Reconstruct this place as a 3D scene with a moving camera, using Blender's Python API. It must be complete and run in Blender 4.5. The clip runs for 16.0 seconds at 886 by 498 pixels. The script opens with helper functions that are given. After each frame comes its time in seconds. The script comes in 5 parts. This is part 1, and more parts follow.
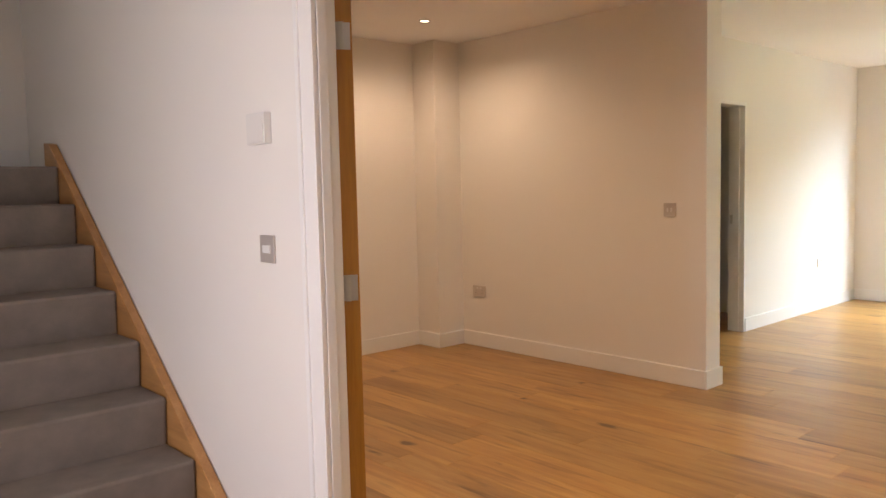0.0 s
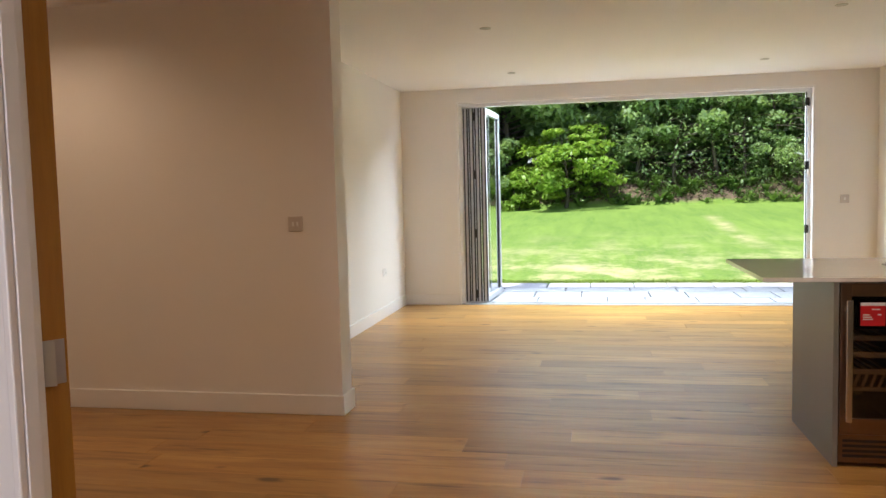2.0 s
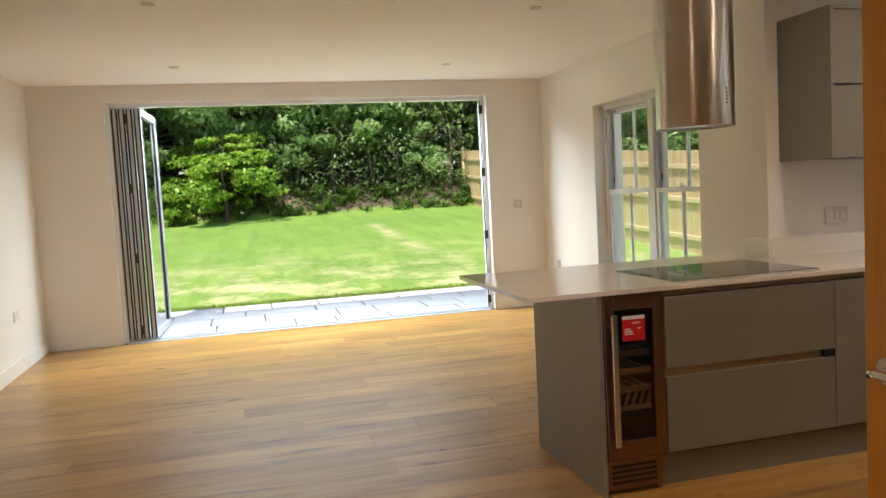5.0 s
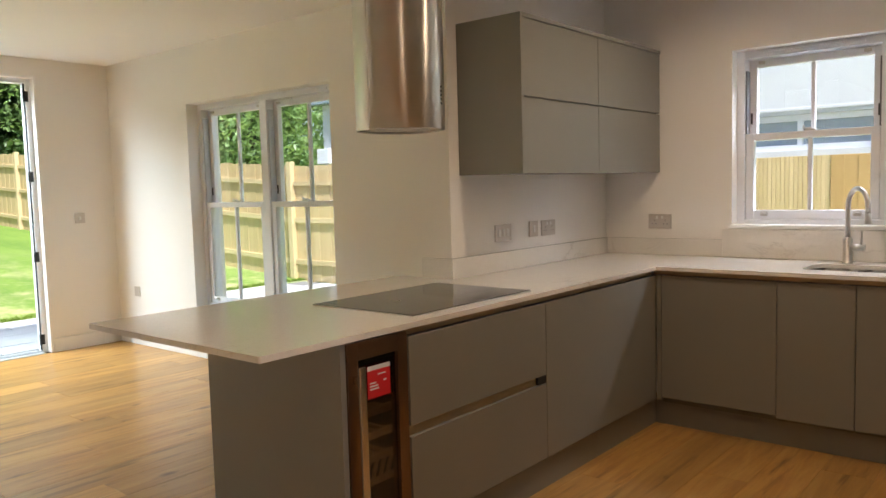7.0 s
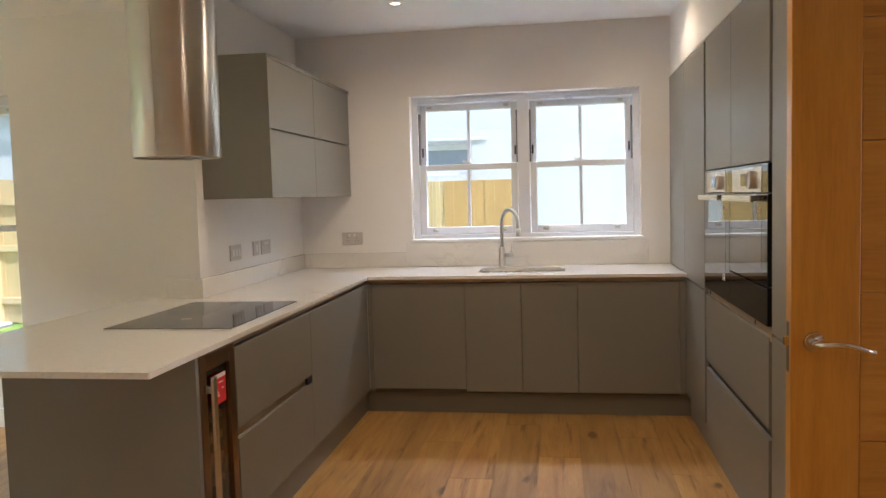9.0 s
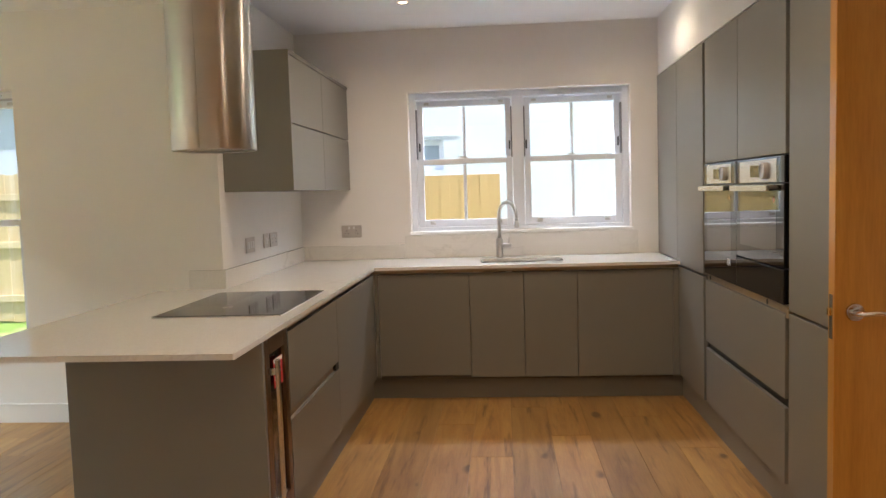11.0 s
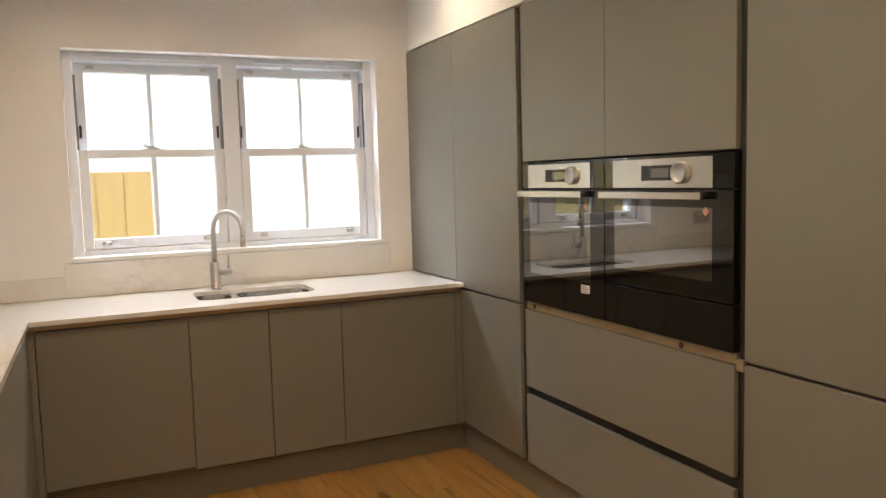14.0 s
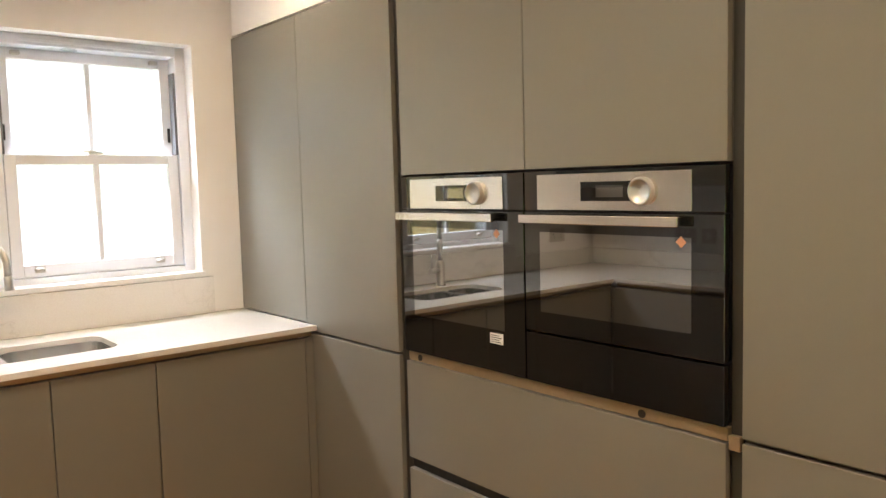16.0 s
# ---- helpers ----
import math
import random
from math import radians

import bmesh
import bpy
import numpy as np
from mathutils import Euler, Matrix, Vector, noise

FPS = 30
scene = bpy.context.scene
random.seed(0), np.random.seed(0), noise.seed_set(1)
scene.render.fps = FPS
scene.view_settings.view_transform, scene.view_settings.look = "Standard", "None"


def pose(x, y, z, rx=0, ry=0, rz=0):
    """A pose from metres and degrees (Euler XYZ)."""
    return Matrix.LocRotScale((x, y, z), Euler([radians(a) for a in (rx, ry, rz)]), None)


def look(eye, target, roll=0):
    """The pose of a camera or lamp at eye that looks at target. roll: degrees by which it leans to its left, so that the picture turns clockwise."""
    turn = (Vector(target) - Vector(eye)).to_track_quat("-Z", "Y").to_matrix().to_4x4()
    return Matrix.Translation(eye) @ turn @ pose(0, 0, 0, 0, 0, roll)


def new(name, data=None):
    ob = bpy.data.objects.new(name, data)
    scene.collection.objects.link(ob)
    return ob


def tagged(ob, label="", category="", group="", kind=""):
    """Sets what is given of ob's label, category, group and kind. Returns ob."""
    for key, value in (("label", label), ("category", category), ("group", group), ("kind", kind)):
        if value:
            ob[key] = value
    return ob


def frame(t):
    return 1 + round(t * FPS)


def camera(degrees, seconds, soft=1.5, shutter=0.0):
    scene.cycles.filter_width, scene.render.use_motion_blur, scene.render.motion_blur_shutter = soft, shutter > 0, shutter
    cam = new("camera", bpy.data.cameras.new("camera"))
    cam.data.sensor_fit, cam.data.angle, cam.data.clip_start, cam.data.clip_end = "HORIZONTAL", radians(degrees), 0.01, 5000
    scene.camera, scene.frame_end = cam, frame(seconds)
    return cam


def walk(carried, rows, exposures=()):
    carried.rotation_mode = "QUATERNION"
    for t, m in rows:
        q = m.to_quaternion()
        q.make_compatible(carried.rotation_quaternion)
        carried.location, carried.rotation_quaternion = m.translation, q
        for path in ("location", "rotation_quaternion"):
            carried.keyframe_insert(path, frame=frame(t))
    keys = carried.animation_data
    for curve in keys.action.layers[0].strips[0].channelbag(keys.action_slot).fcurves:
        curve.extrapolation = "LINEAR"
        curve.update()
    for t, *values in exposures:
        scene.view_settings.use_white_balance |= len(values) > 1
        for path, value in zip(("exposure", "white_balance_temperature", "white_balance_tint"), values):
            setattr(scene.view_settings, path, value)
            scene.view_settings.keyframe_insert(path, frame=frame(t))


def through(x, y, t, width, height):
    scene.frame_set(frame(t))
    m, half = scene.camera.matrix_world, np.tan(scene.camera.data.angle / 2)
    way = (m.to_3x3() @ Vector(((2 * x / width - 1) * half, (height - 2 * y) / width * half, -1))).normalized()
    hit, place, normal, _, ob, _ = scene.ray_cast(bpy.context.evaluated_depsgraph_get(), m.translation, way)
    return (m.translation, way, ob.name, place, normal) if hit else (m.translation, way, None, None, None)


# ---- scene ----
cam = camera(60.4, 16.0)
PATH = [
    (0, (0.516, 0.247, 1.339), (1.853, 1.727, 1.182), -1.3),
    (0.5, (0.585, 0.548, 1.327), (2.164, 1.766, 1.171), -1.2),
    (1, (0.645, 0.775, 1.324), (2.41, 1.704, 1.174), -1.3),
    (1.5, (0.646, 1.022, 1.329), (2.536, 1.661, 1.184), -1.4),
    (2, (0.69, 1.229, 1.322), (2.648, 1.614, 1.18), -1.4),
    (2.5, (0.736, 1.416, 1.33), (2.725, 1.576, 1.188), -1.4),
    (3, (0.757, 1.589, 1.343), (2.752, 1.578, 1.202), -1.4),
    (3.2, (0.77, 1.627, 1.349), (2.764, 1.566, 1.206), -1.4),
    (5.3, (1.755, 1.547, 1.351), (3.638, 0.893, 1.191), -2.5),
    (5.5, (1.889, 1.589, 1.343), (3.727, 0.819, 1.176), -1.9),
    (6, (2.197, 1.556, 1.353), (3.901, 0.523, 1.186), -1.8),
    (6.5, (2.455, 1.621, 1.35), (3.968, 0.324, 1.184), -1.7),
    (7, (2.711, 1.723, 1.355), (3.99, 0.193, 1.195), -1.6),
    (7.5, (2.936, 1.806, 1.358), (3.951, 0.09, 1.207), -1.7),
    (8, (3.115, 1.967, 1.365), (3.845, 0.11, 1.22), -1.7),
    (8.5, (3.186, 2.23, 1.367), (3.655, 0.29, 1.226), -1.7),
    (9, (3.246, 2.521, 1.398), (3.55, 0.549, 1.259), -1.6),
    (9.5, (3.346, 2.767, 1.41), (3.572, 0.784, 1.275), -1.5),
    (9.7, (3.394, 2.859, 1.396), (3.607, 0.874, 1.262), -1.7),
    (12, (3.818, 2.432, 1.383), (3.834, 0.44, 1.207), -1.3),
    (12.5, (3.965, 2.184, 1.405), (3.821, 0.197, 1.219), -1.5),
    (13, (4.043, 1.871, 1.39), (3.698, -0.09, 1.206), -1.4),
    (13.5, (4.129, 1.588, 1.406), (3.535, -0.312, 1.221), -1.5),
    (14, (4.204, 1.29, 1.429), (3.371, -0.519, 1.245), -1.6),
    (14.5, (4.184, 0.987, 1.441), (3.162, -0.722, 1.259), -1.6),
    (15, (4.147, 0.735, 1.455), (2.983, -0.881, 1.272), -1.5),
    (15.5, (4.075, 0.562, 1.451), (2.84, -1.0, 1.275), -1.6),
    (16, (4.066, 0.525, 1.454), (2.789, -1.006, 1.287), -1.5),
]
EXPOSURES = [(0.0, 1.45, 5880, 15), (0.5, 1.14, 5880, 15), (1.0, 0.86, 5900, 15), (1.5, 0.74, 5900, 16), (2.5, 0.68, 5850, 16), (5.5, 0.60, 6200, 13), (7.5, 0.82, 5950, 12), (8.5, 0.86, 5700, 11), (9.5, 1.04, 5620, 11), (12.0, 1.06, 5600, 11), (13.0, 1.13, 5800, 10), (14.5, 1.28, 6050, 10), (16.0, 1.62, 6080, 10)]
SKY, SUN, DOOR_FILL, WINDOW_FILL, SINK_FILL = 0.15, 5.0, 232.0, 78.0, 72.0
HALL_FILL = 7.0
WARM, AMBER, SOFT = (1.0, 0.74, 0.47), (1.0, 0.67, 0.38), (1.0, 0.84, 0.72)
# x, y, watts, colour; the lamps over the living room are off
DOWNLIGHTS = [
    (6.46, 2.00, 0, SOFT), (6.46, -0.47, 0, SOFT), (8.65, 2.03, 0, SOFT), (8.64, -0.43, 0, SOFT),
    # lamps from (3.75, -1.20) on are unseen, added to brighten the rooms
    (4.20, -2.05, 7, WARM), (2.79, -2.09, 7, WARM), (4.23, 4.50, 15, AMBER), (3.75, -1.20, 24, WARM), (3.60, 0.35, 22, WARM), (3.3, 2.0, 8, WARM), (3.0, 3.6, 13, AMBER),
    # both hall lamps are likewise added, never in view
    (0.2, 0.3, 12, SOFT), (0.75, 0.95, 9, SOFT),
]
walk(cam, [(t, look(eye, target, roll)) for t, eye, target, roll in PATH], EXPOSURES)

# ---- world, sun, large lights ----
world = bpy.data.worlds.new("sky")
world.use_nodes = True
scene.world = world
wn = world.node_tree.nodes
sky = wn.new("ShaderNodeTexSky")
sky.sky_type = "NISHITA"
sky.sun_disc = False
SUN_FROM = Vector((-0.52, 0.24, 0.95)).normalized()
sky.sun_elevation = math.asin(SUN_FROM.z)
sky.sun_rotation = math.atan2(SUN_FROM.x, SUN_FROM.y)
sky.air_density, sky.dust_density = 1.0, 2.0
wn["Background"].inputs["Strength"].default_value = SKY
world.node_tree.links.new(sky.outputs[0], wn["Background"].inputs["Color"])


def lamp(name, kind, m, energy, color, **settings):
    data = bpy.data.lights.new(name, kind)
    data.energy, data.color = energy, color
    for key, value in settings.items():
        setattr(data, key, value)
    ob = new(name, data)
    ob.matrix_world = m
    return ob


lamp("sun", "SUN", look(SUN_FROM * 30, (0, 0, 0)), SUN, (1.0, 0.95, 0.86), angle=radians(1.0))
# added lamp standing in for garden sky, unseen above the folding doors' head
lamp("door_sky_light", "AREA", look((10.36, 0.8, 2.92), (9.45, 0.8, 2.15)), DOOR_FILL, (0.91, 1.0, 0.96), shape="RECTANGLE", size=3.3, size_y=0.7, spread=radians(150))
# lamp added out of view outside window_1, in place of its sky
lamp("window_sky_light", "AREA", look((7.48, -2.75, 2.75), (7.4, -0.2, 0.2)), WINDOW_FILL, (0.9, 0.95, 1.0), shape="RECTANGLE", size=1.6, size_y=0.6)
# added hall daylight lamp, in a made-up glazed front door behind the walker
lamp("hall_sky_light", "AREA", look((-1.56, 1.75, 1.15), (1.7, 2.1, 1.2)), HALL_FILL, (1.0, 0.87, 0.82), shape="RECTANGLE", size=0.85, size_y=1.9, spread=radians(95))
# another added lamp, unseen above the sink window, strengthening its daylight
lamp("sink_sky_light", "AREA", look((3.49, -3.55, 2.75), (3.5, -2.0, 0.4)), SINK_FILL, (0.95, 0.97, 1.0), shape="RECTANGLE", size=1.5, size_y=0.7)


# ---- materials ----
class Mat:
    """A node material: n() adds a node, l() a link."""

    def __init__(self, name, base=(0.8, 0.8, 0.8), rough=0.5, metal=0.0, **more):
        self.m = bpy.data.materials.new(name)
        self.m.use_nodes = True
        self.t = self.m.node_tree
        self.b = self.t.nodes["Principled BSDF"]
        self.b.inputs["Base Color"].default_value = (*base, 1)
        self.b.inputs["Roughness"].default_value = rough
        self.b.inputs["Metallic"].default_value = metal
        for key, value in more.items():
            self.b.inputs[key.replace("_", " ")].default_value = value
        self.coords = self.n("ShaderNodeTexCoord").outputs["Object"]

    def n(self, kind, **inputs):
        node = self.t.nodes.new(kind)
        for key, value in inputs.items():
            node.inputs[key.replace("_", " ")].default_value = value
        return node

    def l(self, a, b):
        self.t.links.new(a, b)

    def scaled(self, scale, source=None):
        node = self.n("ShaderNodeMapping", Scale=scale)
        self.l(source or self.coords, node.inputs["Vector"])
        return node.outputs[0]

    def noise(self, scale, detail=4.0, rough=0.55, source=None, distortion=0.0):
        node = self.n("ShaderNodeTexNoise", Scale=scale, Detail=detail, Roughness=rough, Distortion=distortion)
        self.l(source or self.coords, node.inputs["Vector"])
        return node.outputs["Fac"]

    def ramp(self, fac, *stops):
        node = self.n("ShaderNodeValToRGB")
        e = node.color_ramp.elements
        while len(e) < len(stops):
            e.new(0.5)
        for el, (p, c) in zip(e, stops):
            el.position, el.color = p, (*c, 1)
        self.l(fac, node.inputs["Fac"])
        return node.outputs["Color"]

    def mix(self, a, b, fac=0.5, how="MIX"):
        node = self.n("ShaderNodeMix")
        node.data_type, node.blend_type = "RGBA", how
        for sock, v in ((node.inputs[0], fac), (node.inputs[6], a), (node.inputs[7], b)):
            if hasattr(v, "default_value"):
                self.l(v, sock)
            else:
                sock.default_value = v if isinstance(v, (int, float)) else (*v, 1)
        return node.outputs[2]

    def maths(self, how, a, b=0.0):
        node = self.n("ShaderNodeMath")
        node.operation = how
        for sock, v in zip(node.inputs, (a, b)):
            if hasattr(v, "default_value"):
                self.l(v, sock)
            else:
                sock.default_value = v
        return node.outputs[0]

    def color(self, c):
        self.l(c, self.b.inputs["Base Color"])
        return self

    def rough(self, fac, low, high):
        node = self.n("ShaderNodeMapRange", To_Min=low, To_Max=high)
        self.l(fac, node.inputs["Value"])
        self.l(node.outputs[0], self.b.inputs["Roughness"])
        return self

    def bump(self, height, strength=0.2, distance=0.005):
        node = self.n("ShaderNodeBump", Strength=strength, Distance=distance)
        self.l(height, node.inputs["Height"])
        self.l(node.outputs[0], self.b.inputs["Normal"])
        return self


def plain(name, base, rough, metal=0.0, grain=120.0, spread=0.06, bump=0.08, mottle=1.7, **more):
    """A surface with a faint large mottle and a fine grain."""
    k = Mat(name, base, rough, metal, **more)
    big, fine = k.noise(mottle, 3), k.noise(grain, 3)
    lo, hi = [tuple(c * f for c in base) for f in (1 - spread, 1 + spread)]
    k.color(k.mix(k.ramp(big, (0.3, lo), (0.7, hi)), k.ramp(fine, (0.3, lo), (0.7, hi)), 0.4))
    k.rough(big, rough * 0.9, min(1, rough * 1.12))
    k.bump(fine, bump, 0.002)
    return k.m


def oak(name, dark, mid, light, rough=0.35, grain_along="Y", coat=0.0, knots=True, tone=0.55):
    """Oiled oak: long grain, cathedral bands, knots, each piece in its own tone."""
    k = Mat(name, mid, rough, 0, Coat_Weight=coat, Coat_Roughness=0.12)
    info = k.n("ShaderNodeObjectInfo").outputs["Random"]
    shift = k.n("ShaderNodeCombineXYZ")
    k.l(k.maths("MULTIPLY", info, 37.0), shift.inputs[0])
    k.l(k.maths("MULTIPLY", info, 91.0), shift.inputs[1])
    k.l(k.maths("MULTIPLY", info, 13.0), shift.inputs[2])
    add = k.n("ShaderNodeVectorMath")
    k.l(k.coords, add.inputs[0])
    k.l(shift.outputs[0], add.inputs[1])
    place = add.outputs[0]
    long = {"X": (0.7, 9, 9), "Y": (9, 0.7, 9), "Z": (9, 9, 0.7)}[grain_along]
    fine = tuple(9 * c for c in long)
    bands = k.noise(1.3, 5, 0.6, k.scaled(long, place), 1.2)
    fibre = k.noise(1.6, 4, 0.7, k.scaled(fine, place))
    wide = k.noise(0.9, 2, 0.5, place)
    c = k.ramp(bands, (0.3, dark), (0.48, mid), (0.68, light))
    c = k.mix(c, k.ramp(fibre, (0.32, tuple(x * 0.8 for x in dark)), (0.62, light)), 0.27)
    c = k.mix(c, k.ramp(wide, (0.3, tuple(x * 0.75 for x in mid)), (0.75, tuple(min(1, x * 1.2) for x in light))), 0.3)
    each = k.ramp(info, (0.0, (1 - tone * 0.5,) * 3), (0.5, (0.95,) * 3), (1.0, (1.12, 1.1, 1.06)))
    c = k.mix(c, each, 1.0, "MULTIPLY")
    if knots:
        v = k.n("ShaderNodeTexVoronoi", Scale=1.0)
        squash = {"X": (1.9, 5.5, 5.5), "Y": (6.3, 2.3, 6.3), "Z": (5.5, 5.5, 1.9)}[grain_along]
        wob = k.n("ShaderNodeVectorMath")
        k.l(k.scaled(squash, place), wob.inputs[0])
        col = k.n("ShaderNodeTexNoise", Scale=7.0, Detail=2.0)
        k.l(place, col.inputs["Vector"])
        half = k.n("ShaderNodeVectorMath")
        half.operation = "SCALE"
        half.inputs[3].default_value = 0.30
        k.l(col.outputs["Color"], half.inputs[0])
        k.l(half.outputs[0], wob.inputs[1])
        k.l(wob.outputs[0], v.inputs["Vector"])
        size = k.n("ShaderNodeMapRange", From_Min=0.42, From_Max=0.68, To_Min=-0.10, To_Max=0.11)
        k.l(k.noise(2.6, 2, 0.5, place), size.inputs["Value"])
        rim = k.maths("SUBTRACT", v.outputs["Distance"], size.outputs[0])
        c = k.mix(tuple(x * 0.30 for x in dark), c, k.ramp(rim, (0.01, (0.15,) * 3), (0.13, (1, 1, 1))))
        streak = k.noise(1.0, 3, 0.6, k.scaled(tuple(2.2 * x for x in long), place))
        c = k.mix(c, tuple(x * 0.45 for x in dark), k.ramp(streak, (0.585, (0, 0, 0)), (0.73, (0.75,) * 3)))
    k.color(c)
    k.rough(fibre, rough * 0.82, rough * 1.25)
    k.bump(fibre, 0.12, 0.002)
    return k.m


M = {}
M["wall"] = plain("wall_paint", (0.855, 0.83, 0.795), 0.62, grain=260, spread=0.015, bump=0.05)
M["ceiling"] = plain("ceiling_paint", (0.91, 0.905, 0.90), 0.7, grain=240, spread=0.012, bump=0.04)
M["gloss"] = plain("white_satin_paint", (0.87, 0.86, 0.845), 0.32, grain=90, spread=0.015, bump=0.03)
M["upvc"] = plain("white_upvc", (0.79, 0.805, 0.845), 0.28, grain=60, spread=0.01, bump=0.02)
M["oak_floor"] = oak("oiled_oak_boards", (0.235, 0.096, 0.019), (0.450, 0.225, 0.052), (0.60, 0.358, 0.112), 0.36, coat=0.12, tone=0.5)
M["oak_door_v"] = oak("varnished_oak_upright", (0.34, 0.135, 0.014), (0.49, 0.218, 0.026), (0.59, 0.30, 0.048), 0.3, "Z", 0.5, False, 0.2)
M["oak_door_h"] = oak("varnished_oak_across", (0.34, 0.135, 0.014), (0.49, 0.218, 0.026), (0.59, 0.30, 0.048), 0.3, "X", 0.5, False, 0.3)
M["oak_string"] = oak("varnished_oak_string", (0.25, 0.11, 0.03), (0.40, 0.2, 0.062), (0.52, 0.28, 0.1), 0.4, "Y", 0.2, False, 0.1)
M["beech"] = oak("pale_beech_shelf", (0.36, 0.22, 0.11), (0.5, 0.33, 0.18), (0.6, 0.43, 0.26), 0.5, "Y", 0, False, 0.2)
M["cabinet"] = plain("taupe_grey_laminate", (0.228, 0.217, 0.190), 0.40, grain=320, spread=0.03, bump=0.04)
M["carcass"] = plain("dark_taupe_carcass", (0.15, 0.135, 0.115), 0.5, grain=200, spread=0.04)
M["rail"] = plain("bronze_handle_rail", (0.42, 0.33, 0.21), 0.36, 0.45, grain=200, spread=0.05)
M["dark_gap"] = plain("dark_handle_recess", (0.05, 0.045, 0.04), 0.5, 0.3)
M["brass"] = Mat("polished_brass", (0.75, 0.52, 0.2), 0.25, 1.0).m
M["chrome"] = Mat("polished_chrome", (0.75, 0.74, 0.72), 0.12, 1.0).m
M["hinge"] = Mat("polished_hinge_steel", (0.62, 0.62, 0.61), 0.3, 1.0).m
M["satin"] = plain("satin_steel_fitting", (0.60, 0.58, 0.55), 0.32, 1.0, grain=400, spread=0.05, bump=0.05)
M["black"] = plain("black_plastic", (0.014, 0.014, 0.015), 0.4, grain=200, spread=0.1)
M["ali"] = plain("grey_coated_aluminium", (0.54, 0.56, 0.59), 0.35, 0.2, grain=200, spread=0.03, bump=0.03)
M["seal"] = plain("black_rubber_seal", (0.02, 0.02, 0.022), 0.6)
M["track"] = plain("grey_brush_track", (0.16, 0.16, 0.17), 0.6)
M["plate"] = plain("brushed_steel_faceplate", (0.60, 0.55, 0.51), 0.36, 0.35, grain=300, spread=0.05)
M["white_plate"] = plain("white_plastic_plate", (0.78, 0.77, 0.75), 0.3, grain=100, spread=0.01)
M["carpet"] = plain("grey_cut_pile_carpet", (0.222, 0.187, 0.158), 0.95, grain=420, spread=0.2, bump=0.8, mottle=9.0)
M["red_card"] = plain("red_card_label", (0.62, 0.012, 0.02), 0.5, spread=0.03)
M["white_card"] = plain("white_card", (0.8, 0.8, 0.8), 0.5, spread=0.02)
M["pink_card"] = plain("salmon_sticker", (0.62, 0.33, 0.22), 0.5, spread=0.03)


def steel(name, base, rough, stretch, streak, along=0.0):
    """Brushed stainless steel with fine streaks along one way."""
    k = Mat(name, base, rough, 1.0)
    f = k.noise(3.0, 5, 0.7, k.scaled(stretch))
    k.color(k.ramp(f, (0.3, tuple(c * 0.95 for c in base)), (0.7, tuple(min(1, c * 1.04) for c in base))))
    k.rough(f, rough * 0.8, rough * 1.3)
    k.bump(f, streak, 0.001)
    if along:
        tan = k.n("ShaderNodeTangent")
        tan.direction_type, tan.axis = "RADIAL", "Z"
        k.l(tan.outputs[0], k.b.inputs["Tangent"])
        k.b.inputs["Anisotropic"].default_value = along
        k.b.inputs["Anisotropic Rotation"].default_value = 0.25
    return k.m


M["hood"] = steel("brushed_steel_tube", (0.60, 0.57, 0.53), 0.31, (0.6, 0.6, 3.0), 0.0, 0.95)
M["steel"] = plain("brushed_steel_panel", (0.66, 0.62, 0.57), 0.26, 1.0, grain=500, spread=0.03, bump=0.02)
M["sink"] = steel("brushed_steel_bowl", (0.58, 0.57, 0.55), 0.24, (90, 2, 90), 0.06)
M["bronze_steel"] = steel("brown_tinted_steel_frame", (0.27, 0.175, 0.11), 0.3, (60, 60, 1), 0.05)


def quartz(name, lo, hi):
    k = Mat(name, (0.74, 0.71, 0.66), 0.14, 0, Coat_Weight=0.15)
    v = k.n("ShaderNodeTexNoise", Scale=1.6, Detail=6.0, Roughness=0.62, Distortion=1.6)
    k.l(k.coords, v.inputs["Vector"])
    d = k.maths("ABSOLUTE", k.maths("SUBTRACT", v.outputs["Fac"], 0.5))
    veins = k.ramp(d, (0.0, (0.56, 0.535, 0.50)), (0.010, (0.76, 0.735, 0.70)), (0.035, (0.815, 0.795, 0.76)))
    where = k.ramp(k.noise(1.1, 2), (lo, (0, 0, 0)), (hi, (1, 1, 1)))
    speck = k.ramp(k.noise(160, 2), (0.35, (0.785, 0.76, 0.72)), (0.65, (0.84, 0.82, 0.785)))
    k.color(k.mix(speck, veins, where))
    k.rough(k.noise(3), 0.06, 0.13)
    return k.m


M["quartz"] = quartz("veined_white_quartz", 0.56, 0.72)
M["quartz_veined"] = quartz("strongly_veined_white_quartz", 0.48, 0.68)


def black_glass(name, base=(0.004, 0.004, 0.005), rough=0.03, ior=1.75):
    k = Mat(name, base, rough, 0, IOR=ior)
    k.rough(k.noise(5, 4), rough * 0.7, rough * 1.6)
    return k.m


M["black_glass"] = black_glass("black_oven_glass")
M["hob_glass"] = black_glass("grey_black_hob_glass", (0.012, 0.012, 0.012), 0.05, 1.7)
M["oven_window"] = black_glass("smoked_oven_window", (0.006, 0.006, 0.006), 0.02, 3.3)


def glass(name, tint=(1, 1, 1)):
    k = Mat(name, tint, 0.0, 0, IOR=1.45, Transmission_Weight=1.0)
    return k.m


M["glass"] = glass("window_glass", (0.97, 0.99, 0.98))
M["smoked_glass"] = glass("smoked_cooler_glass", (0.30, 0.25, 0.21))


